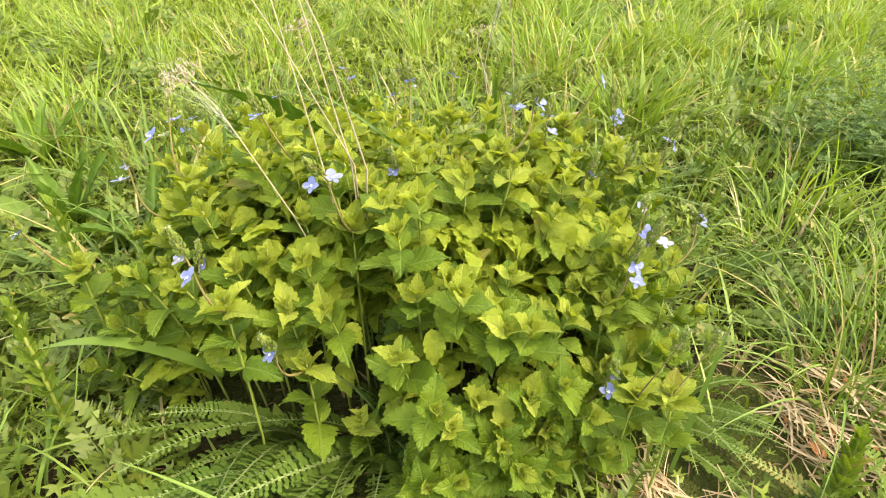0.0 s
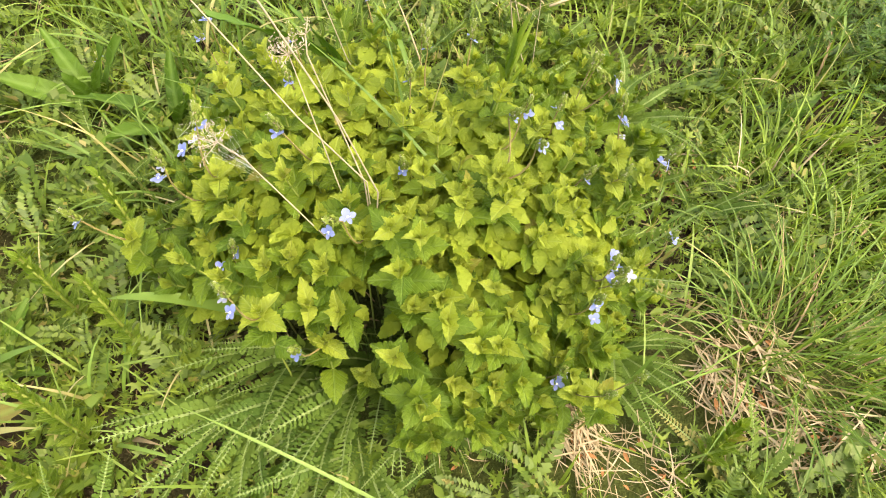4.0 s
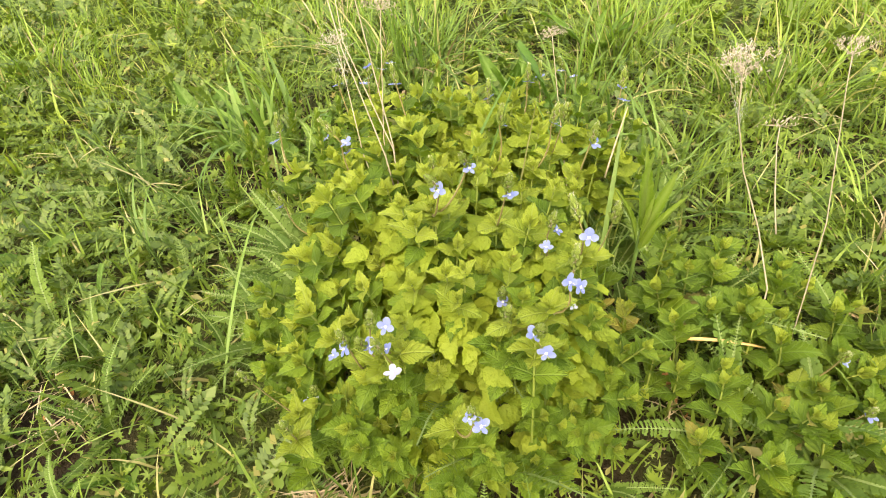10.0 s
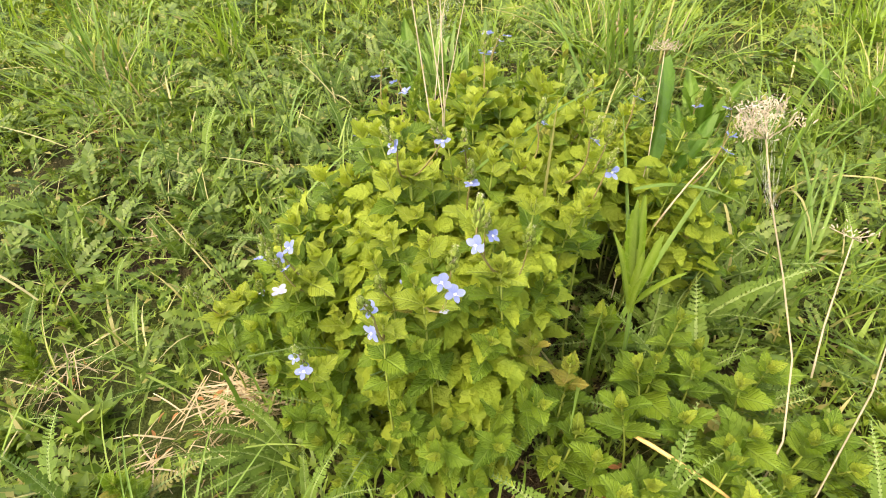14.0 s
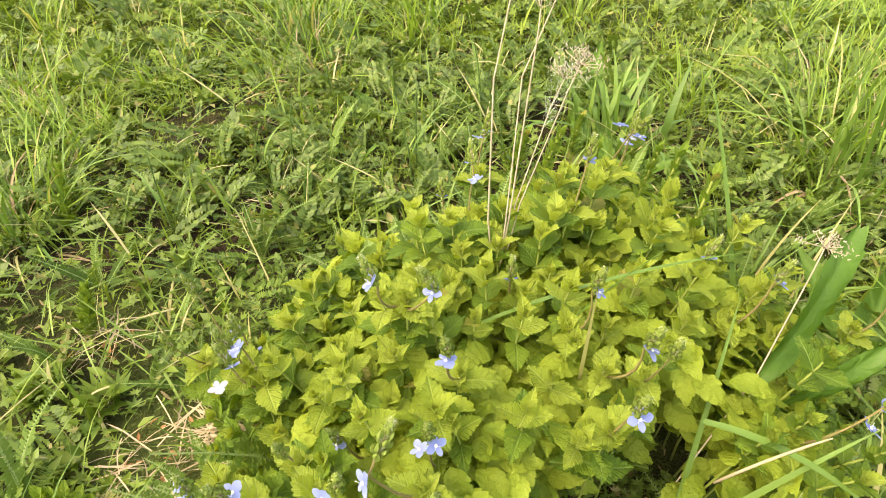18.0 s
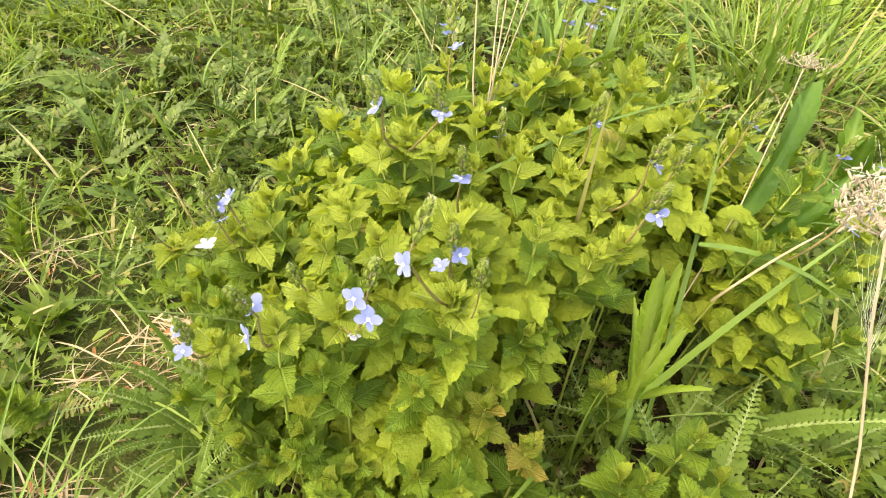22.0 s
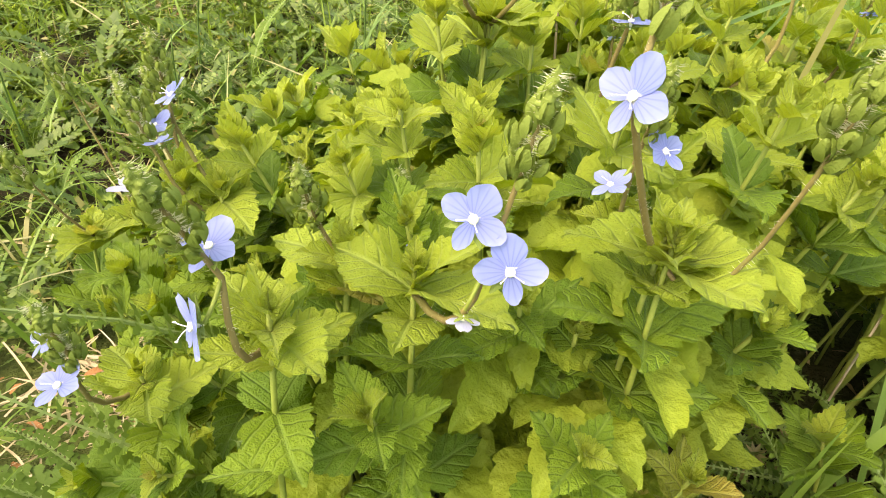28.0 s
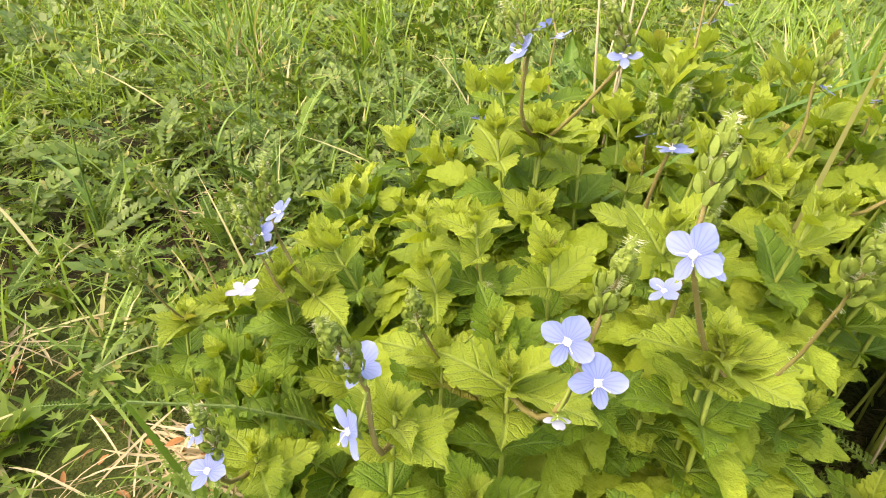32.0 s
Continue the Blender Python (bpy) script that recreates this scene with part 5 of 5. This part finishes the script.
def scatter_blades():
    for name, n, r0, r1, lo, hi in (("meadow_grass", 13000, 0.1, 0.75, 0.03, 0.08), ("meadow_grass_beyond", 26000, 0.75, 1.6, 0.04, 0.11), ("meadow_grass_far", 36000, 1.6, 3.1, 0.05, 0.14), ("meadow_grass_distant", 16000, 3.0, 5.5, 0.12, 0.24)):
        xy = clear(ring_points(n, r0, r1), 0.1)
        xy = patchy(xy, 6.0, 3.0, -0.18)
        xy = thinned(xy, 0.3 if r0 < 0.5 else 0.5 if r0 < 1 else 0.8, 0.35)
        L = rng.uniform(lo, hi, len(xy))
        m = poses(np.c_[xy, heights(xy) - 0.003], rng.uniform(0, 6.28, len(xy)), rng.normal(0.15, 0.3, len(xy)) + (0.2 if r0 > 0.5 else 0.0), L, None, L * np.clip((0.0023 if r0 < 2 else 0.006) / 0.032 / L * rng.uniform(0.6, 1.5, len(xy)), 0.5, 4))
        scattered(name, BLADES, m, GRASS_TURF if r0 < 0.5 else GRASS, "short bright green meadow grass blades", "grass")


scatter_blades()


def herb_leaf(fold, rows=4):
    def at(i, j):
        s = i / (rows - 1)
        w = 0.5 * 0.5 * math.sin(math.pi * (0.08 + 0.9 * s)) ** 0.8
        return (s, (j - 1) * w, fold * abs(j - 1) * w - 0.2 * s * s)

    return grid(rows, 3, at)


def lobed_leaf(lobes, fold, cut):
    """A small cut leaf with pointed lobes on a short stalk, all triangles."""
    v, f = [(0.0, -0.012, 0.0), (0.0, 0.012, 0.0), (0.3, 0.0, 0.05)], [(0, 2, 1)]
    n = 2 * lobes + 1
    ring = []
    for k in range(n):
        a = math.radians(-128 + 256 * k / (n - 1))
        q = (0.62 if k % 2 else cut) * (1 - 0.22 * abs(a) / 2.2)
        x, y = 0.3 + q * math.cos(a), q * math.sin(a)
        ring.append(len(v))
        v.append((x, y, 0.05 + fold * abs(y) - 0.18 * x * x + (0.05 if k % 2 else 0.0)))
    return v, f + [(2, ring[k], ring[k + 1]) for k in range(n - 1)]


LOBED = [lobed_leaf(5, 0.3, 0.26), lobed_leaf(7, 0.45, 0.3), lobed_leaf(5, 0.6, 0.2), lobed_leaf(3, 0.3, 0.16)]
SMALL_HERBS = [herb_leaf(f, 3) for f in (0.1, 0.4, 0.6)]
SMALL_HERBS3 = [(v, [t for a, b, c, d in f for t in ((a, b, c), (a, c, d))]) for v, f in SMALL_HERBS[1:]]


def feather(pairs, width, arch, seed):
    """A light feathery leaf for the turf, one long, all triangles."""
    r = random.Random(seed)
    rib = lambda s: arch * math.sin(math.pi * s * 0.9) - 0.04 * s
    v, f = [], []
    for i in range(5):
        q = i / 4
        v += [(q, -0.008 * (1 - 0.6 * q), rib(q)), (q, 0.008 * (1 - 0.6 * q), rib(q))]
    for i in range(4):
        f += [(2 * i, 2 * i + 2, 2 * i + 1), (2 * i + 1, 2 * i + 2, 2 * i + 3)]
    for k in range(pairs):
        s = 0.08 + 0.92 * k / (pairs - 1)
        w = width * 0.5 * max(0.16, math.sin(math.pi * (0.14 + 0.84 * s) ** 0.85) ** 0.7)
        for sgn in (-1, 1):
            q, half = w * r.uniform(0.85, 1.15), 0.5 / pairs
            o = len(v)
            lift, slip = r.uniform(-0.3, 0.8) * q, r.uniform(0.1, 0.7) * q
            v += [(s - half, 0, rib(s)), (s + half, 0, rib(s)), (s + slip, sgn * q, rib(s) + lift)]
            f += [(o, o + 1, o + 2)]
    return v, f


FEATHERS = [feather(24, 0.3, 0.16, 1), feather(22, 0.36, 0.28, 2), feather(25, 0.26, 0.08, 3)]


def pinnate(pairs, width, arch, seed):
    """A leaf cut into broad pairs of leaflets along a rib, one long, all triangles."""
    r = random.Random(seed)
    rib = lambda s: arch * math.sin(math.pi * s) - 0.1 * s * s
    v, f = [(0, -0.014, 0), (0, 0.014, 0), (1, 0, rib(1))], [(0, 2, 1)]
    for k in range(pairs):
        s = 0.14 + 0.8 * k / (pairs - 1)
        w = width * (0.45 + 0.55 * math.sin(math.pi * (0.1 + 0.75 * s)))
        half = 0.5 / pairs
        for sgn in (-1, 1):
            q, lift = w * r.uniform(0.85, 1.15), r.uniform(-0.15, 0.4)
            o = len(v)
            v += [(s, 0, rib(s)), (s + 0.1 * q - half, sgn * q * 0.55, rib(s) + lift * q * 0.7), (s + 0.5 * q, sgn * q, rib(s) + lift * q), (s + 0.3 * q + 1.3 * half, sgn * q * 0.6, rib(s) + lift * q * 0.5)]
            f += [(o, o + 1, o + 2), (o, o + 2, o + 3)] if sgn < 0 else [(o, o + 2, o + 1), (o, o + 3, o + 2)]
    o = len(v)
    v += [(0.92, 0, rib(0.92)), (1.02, -0.09, rib(1)), (1.16, 0, rib(1) - 0.03), (1.02, 0.09, rib(1))]
    return v, f + [(o, o + 1, o + 2), (o, o + 2, o + 3)]


FINE_PINNATES = [pinnate(13, 0.15, 0.14, 5), pinnate(12, 0.18, 0.05, 6), pinnate(14, 0.13, 0.22, 7)]
PINNATES = [pinnate(8, 0.2, 0.14, 1), pinnate(7, 0.24, 0.05, 2), pinnate(9, 0.17, 0.22, 3), pinnate(6, 0.27, 0.1, 4)]


def scatter_herbs():
    for name, n, r0, r1, lo, hi in (("ground_herbs", 21000, 0.1, 0.8, 0.007, 0.02), ("ground_herbs_beyond", 16000, 0.75, 1.6, 0.014, 0.042), ("ground_herbs_far", 15000, 1.6, 3.0, 0.018, 0.042)):
        xy = thinned(clear(ring_points(n, r0, r1), 0.15), 1.0, 1.0)
        xy = patchy(xy, 7.0, 5.0, -0.3)
        L = lo + (hi - lo) * rng.random(len(xy)) ** 1.6
        z = heights(xy) + rng.uniform(0.1, 1.0, len(xy)) * 0.03
        m = poses(np.c_[xy, z], rng.uniform(0, 6.28, len(xy)), rng.normal(-0.2, 0.4, len(xy)), L, rng.normal(0, 0.4, len(xy)))
        scattered(name, LOBED + SMALL_HERBS3 if r0 < 0.5 else LOBED + PINNATES[1::2] if r0 < 1 else SMALL_HERBS, m, HERB_NEAR if r0 < 0.5 else HERB, "low mat of small green meadow herb leaves", "herbs")


scatter_herbs()


def scatter_gap():
    """Moss-like seedlings on the bare strip beside the clump."""
    xy = np.stack([rng.uniform(-0.12, 0.09, 900), rng.normal(0.148, 0.018, 900)], -1)
    L = rng.uniform(0.005, 0.013, len(xy))
    m = poses(np.c_[xy, heights(xy) + rng.uniform(0.0, 0.012, len(xy))], rng.uniform(0, 6.28, len(xy)), rng.normal(-0.35, 0.4, len(xy)), L, rng.normal(0, 0.4, len(xy)))
    scattered("seedlings", LOBED, m, PLANT_LOW, "small dark green seedlings on the bare strip", "herbs")


scatter_gap()


def whorl(n, rise, seed):
    """A ring of narrow pointed leaves, one long each, all triangles."""
    r = random.Random(seed)
    v, f = [], []
    for k in range(n):
        a = 2 * math.pi * k / n + r.uniform(-0.15, 0.15)
        q, e = r.uniform(0.8, 1.1), rise + r.uniform(-0.15, 0.15)
        c, w = Vector((math.cos(a), math.sin(a), 0)), Vector((-math.sin(a), math.cos(a), 0))
        o = len(v)
        v += [Vector((0, 0, 0)), c * 0.55 * q + w * 0.13 + Vector((0, 0, e * 0.6)), c * q + Vector((0, 0, e * 0.7)), c * 0.55 * q - w * 0.13 + Vector((0, 0, e * 0.6))]
        f += [(o, o + 1, o + 2), (o, o + 2, o + 3)]
    return v, f


def scatter_bedstraw():
    """Dark patches of bedstraw: leaf stars stacked on thin stems."""
    spots = np.concatenate([np.stack([rng.normal(cx, q, n), rng.normal(cy, q, n)], -1) for cx, cy, q, n in ((0.68, 0.37, 0.07, 260), (0.8, 0.55, 0.07, 110))])
    xy = np.repeat(spots, 4, 0)
    level = np.tile(np.arange(4), len(spots))
    tall = np.repeat(rng.uniform(0.03, 0.11, len(spots)), 4)
    xy = xy + rng.normal(0, 0.003, xy.shape) * level[:, None]
    z = heights(xy) + tall * (0.25 + 0.25 * level)
    L = rng.uniform(0.008, 0.014, len(xy)) * (1.15 - 0.12 * level)
    m = poses(np.c_[xy, z], rng.uniform(0, 6.28, len(xy)), rng.normal(0, 0.25, len(xy)), L, rng.normal(0, 0.25, len(xy)))
    scattered("bedstraw", [whorl(7, 0.35, 1), whorl(6, 0.6, 2), whorl(8, 0.2, 3)], m, BEDSTRAW, "dark green bedstraw with whorled narrow leaves", "herbs")


scatter_bedstraw()


def scatter_yarrow():
    for name, n, r0, r1, lo, hi in (("yarrow_mat", 5000, 0.15, 0.8, 0.03, 0.07), ("yarrow_mat_beyond", 6000, 0.8, 1.7, 0.04, 0.085)):
        xy = clear(ring_points(n, r0, r1), 0.0)
        xy = patchy(xy, 4.0, 9.0, -0.22)
        xy = xy[np.hypot((xy[:, 0] + 0.14) / 0.15, (xy[:, 1] + 0.14) / 0.1) > 1]
        xy = xy[rng.random(len(xy)) < (0.45 if r0 < 0.5 else 0.25) + (0.55 if r0 < 0.5 else 0.75) * wild_side(xy)]
        L = rng.uniform(lo, hi, len(xy))
        m = poses(np.c_[xy, heights(xy) + rng.uniform(0.004, 0.022, len(xy))], rng.uniform(0, 6.28, len(xy)), rng.normal(-0.42, 0.3, len(xy)), L, rng.normal(0, 0.4, len(xy)))
        scattered(name, FEATHERS[:1] + FINE_PINNATES if r0 < 0.5 else FEATHERS[:1] + PINNATES, m, YARROW_MAT, "mat of feathery dark-green yarrow leaves in the turf", "yarrow")


scatter_yarrow()


def scatter_tufts():
    """Longer blades that lean out from many tuft centres."""
    c = thinned(clear(ring_points(760, 0.55, 2.9), 0.0), 0.7)
    size = rng.uniform(0.5, 1.3, len(c))
    n = 40
    at = np.repeat(c, n, 0)
    sz = np.repeat(size, n)
    a = rng.uniform(0, 6.28, len(at))
    q = np.sqrt(rng.random(len(at)))
    lean_all = np.repeat(rng.uniform(0, 6.28, len(c)), n)
    xy = at + (np.stack([np.cos(a), np.sin(a)], -1) * (0.045 * sz * q)[:, None])
    L = 0.13 * sz * rng.uniform(0.55, 1.15, len(xy))
    yaw = np.where(rng.random(len(a)) < 0.4, lean_all + rng.normal(0, 0.4, len(a)), a + rng.normal(0, 0.5, len(a)))
    m = poses(np.c_[xy, heights(xy) - 0.003], yaw, 0.1 + 0.5 * q * rng.random(len(xy)), L, None, L * np.clip(0.0024 / 0.032 / L * rng.uniform(0.7, 1.4, len(xy)), 0.4, 4))
    c = np.stack([rng.uniform(0.35, 1.7, 70), rng.uniform(0.25, 1.9, 70)], -1)
    at = np.repeat(c, 60, 0)
    a, q = rng.uniform(0, 6.28, len(at)), np.sqrt(rng.random(len(at)))
    xy = at + np.stack([np.cos(a), np.sin(a)], -1) * (0.07 * q)[:, None]
    L = rng.uniform(0.07, 0.15, len(xy))
    more = poses(np.c_[xy, heights(xy) - 0.003], a + rng.normal(0, 0.6, len(a)), 0.1 + 0.6 * q * rng.random(len(xy)), L, None, L * np.clip(0.004 / 0.032 / L * rng.uniform(0.7, 1.4, len(xy)), 0.4, 4))
    m = np.concatenate([m, more])
    scattered("meadow_tufts", BLADES, m, TUFTS, "many tufts of longer arching meadow grass", "grass")


scatter_tufts()


def scatter_great_tufts():
    """The large tussocks: very many thin arching blades over a base of dead ones."""
    spots = ((-0.4, -0.64, 1.15), (-0.66, 0.19, 1.1), (0.1, -0.6, 0.8), (0.0, -0.86, 1.0), (-0.86, 0.09, 1.2), (-0.27, 0.62, 1.0), (-0.28, 0.9, 1.2), (-0.55, 0.53, 1.1), (0.38, 0.13, 0.75), (-0.98, -0.5, 1.2), (-0.45, -1.5, 1.5), (-1.2, -1.0, 1.5), (-1.3, 0.4, 1.4), (0.3, 0.75, 1.1), (0.75, 0.1, 1.0), (-0.75, -0.95, 1.1), (0.05, 0.5, 0.8), (-0.6, 1.1, 1.3), (0.6, 0.95, 1.2))
    for name, n, lo, hi, wide, lean, material, label in (("tussock_blades", 130, 0.07, 0.2, 0.0019, 1.15, TUFTS, "large tussocks of thin arching yellow-green grass"), ("tussock_straw", 40, 0.05, 0.13, 0.0018, 1.3, STRAW, "dead straw blades at the foot of the grass tussocks")):
        c = np.repeat(np.array([q[:2] for q in spots]), n, 0)
        size = np.repeat(np.array([q[2] for q in spots]), n)
        a = rng.uniform(0, 6.28, len(c))
        q = np.sqrt(rng.random(len(c)))
        xy = c + np.stack([np.cos(a), np.sin(a)], -1) * (0.085 * size * q)[:, None]
        L = rng.uniform(lo, hi, len(c)) * size ** 0.5
        m = poses(np.c_[xy, heights(xy) - 0.003], a + rng.normal(0, 0.8, len(a)), 0.12 + lean * q * rng.random(len(a)), L, None, L * np.clip(wide / 0.032 / L * rng.uniform(0.7, 1.4, len(a)), 0.2, 3))
        scattered(name, BLADES, m, material, label, "grass")


scatter_great_tufts()


def scatter_broad():
    """Patches of broader leaves in the turf."""
    for name, count, r0, r1, leaves in (("broad_herbs", 420, 0.22, 0.85, LOBED + FINE_PINNATES[:2]), ("broad_herbs_beyond", 640, 0.85, 2.2, LOBED[:2] + PINNATES)):
        c = clear(ring_points(count, r0, r1), 0.0)
        n = 9
        at = np.repeat(c, n, 0)
        a = np.tile(np.arange(n) * 2.4, len(c)) + rng.normal(0, 0.3, len(at))
        L = np.repeat(rng.uniform(0.016, 0.046, len(c)), n) * rng.uniform(0.7, 1.2, len(at))
        m = poses(np.c_[at, heights(at) + 0.004], a, -rng.uniform(0.15, 1.1, len(at)), L, rng.normal(0, 0.3, len(at)), L * rng.uniform(0.6, 1.1, len(at)))
        scattered(name, leaves, m, HERB_NEAR, "rosettes of broader green leaves in the turf", "herbs")


scatter_broad()


def scatter_lying():
    """Thin pale blades that lie across the turf."""
    xy = thinned(clear(np.concatenate([ring_points(2000, 0.2, 0.9), ring_points(7500, 0.9, 2.4)]), 0.0), 0.9, 0.1)
    xy = xy[rng.random(len(xy)) < 0.4 + 0.6 * wild_side(xy)]
    L = rng.uniform(0.04, 0.11, len(xy))
    z = heights(xy) + rng.uniform(0.008, 0.035, len(xy))
    m = poses(np.c_[xy, z], rng.uniform(0, 6.28, len(xy)), rng.normal(1.05, 0.28, len(xy)), L, None, L * np.clip(0.0018 / 0.032 / L * rng.uniform(0.6, 1.4, len(xy)), 0.3, 3))
    scattered("lying_grass", [BLADES[0], BLADES[1], BLADES[6]], m, LYING, "thin pale grass blades lying across the turf", "grass")


scatter_lying()


def scatter_undergrowth():
    """Older speedwell leaves low on the stems inside the clump."""
    tmp = [serrate_leaf(5, f, d, w, 0.15, 0.06, 60 + k, 1.0, 0.02, 0.5) for k, (f, d, w) in enumerate(((0.3, 0.3, 0.7), (0.15, 0.45, 0.74), (0.45, 0.2, 0.68)))]
    xy = np.stack([rng.uniform(-0.29, 0.17, 3400), rng.uniform(-0.15, 0.28, 3400)], -1)
    u = np.array([reach(float(a), float(b)) for a, b in xy])
    ok = (u < 0.98) & ~((xy[:, 0] < -0.075) & (xy[:, 1] < -0.05)) & ~((xy[:, 0] < -0.15) & (xy[:, 1] < -0.03)) & ~((xy[:, 0] > -0.09) & (xy[:, 1] > 0.118)) & (np.hypot(xy[:, 0] + 0.095, xy[:, 1] + 0.03) > 0.022)
    more = np.stack([rng.uniform(-0.27, 0.1, 2600), rng.uniform(-0.02, 0.26, 2600)], -1)
    inside = np.array([reach(float(a), float(b)) < 0.9 and not in_gap(float(a), float(b)) for a, b in more])
    more = more[inside]
    xy, u = np.concatenate([xy[ok], more]), np.concatenate([u[ok], np.full(len(more), 0.5)])
    top = np.array([canopy(float(a), float(b))[1] for a, b in xy])
    z = np.maximum(0.012, top * np.where(u > 0.75, rng.uniform(0.2, 0.65, len(xy)), rng.uniform(0.45, 0.9, len(xy))))
    L = rng.uniform(0.016, 0.026, len(xy))
    out = np.arctan2(xy[:, 1] - CENTRE.y, xy[:, 0] - CENTRE.x)
    m = poses(np.c_[xy, z], out + rng.normal(0, 1.1, len(xy)), rng.normal(0.05, 0.35, len(xy)), L, rng.normal(0, 0.35, len(xy)))
    scattered("speedwell_undergrowth", tmp, m, UNDER, "older green speedwell leaves low inside the clump", "speedwell")


scatter_undergrowth()


def scatter_litter():
    """Dead bits of leaf and straw on the soil."""
    xy = ring_points(11000, 0.0, 1.2)
    L = rng.uniform(0.004, 0.018, len(xy))
    m = poses(np.c_[xy, heights(xy) + rng.uniform(0.0, 0.006, len(xy))], rng.uniform(0, 6.28, len(xy)), rng.normal(0.0, 0.3, len(xy)), L, rng.normal(0, 0.6, len(xy)), L * rng.uniform(0.12, 0.5, len(xy)))
    scattered("ground_litter", [SMALL_HERBS[0], SMALL_HERBS[2]], m, LITTER, "brown and straw-coloured dead bits on the soil", "litter")


scatter_litter()
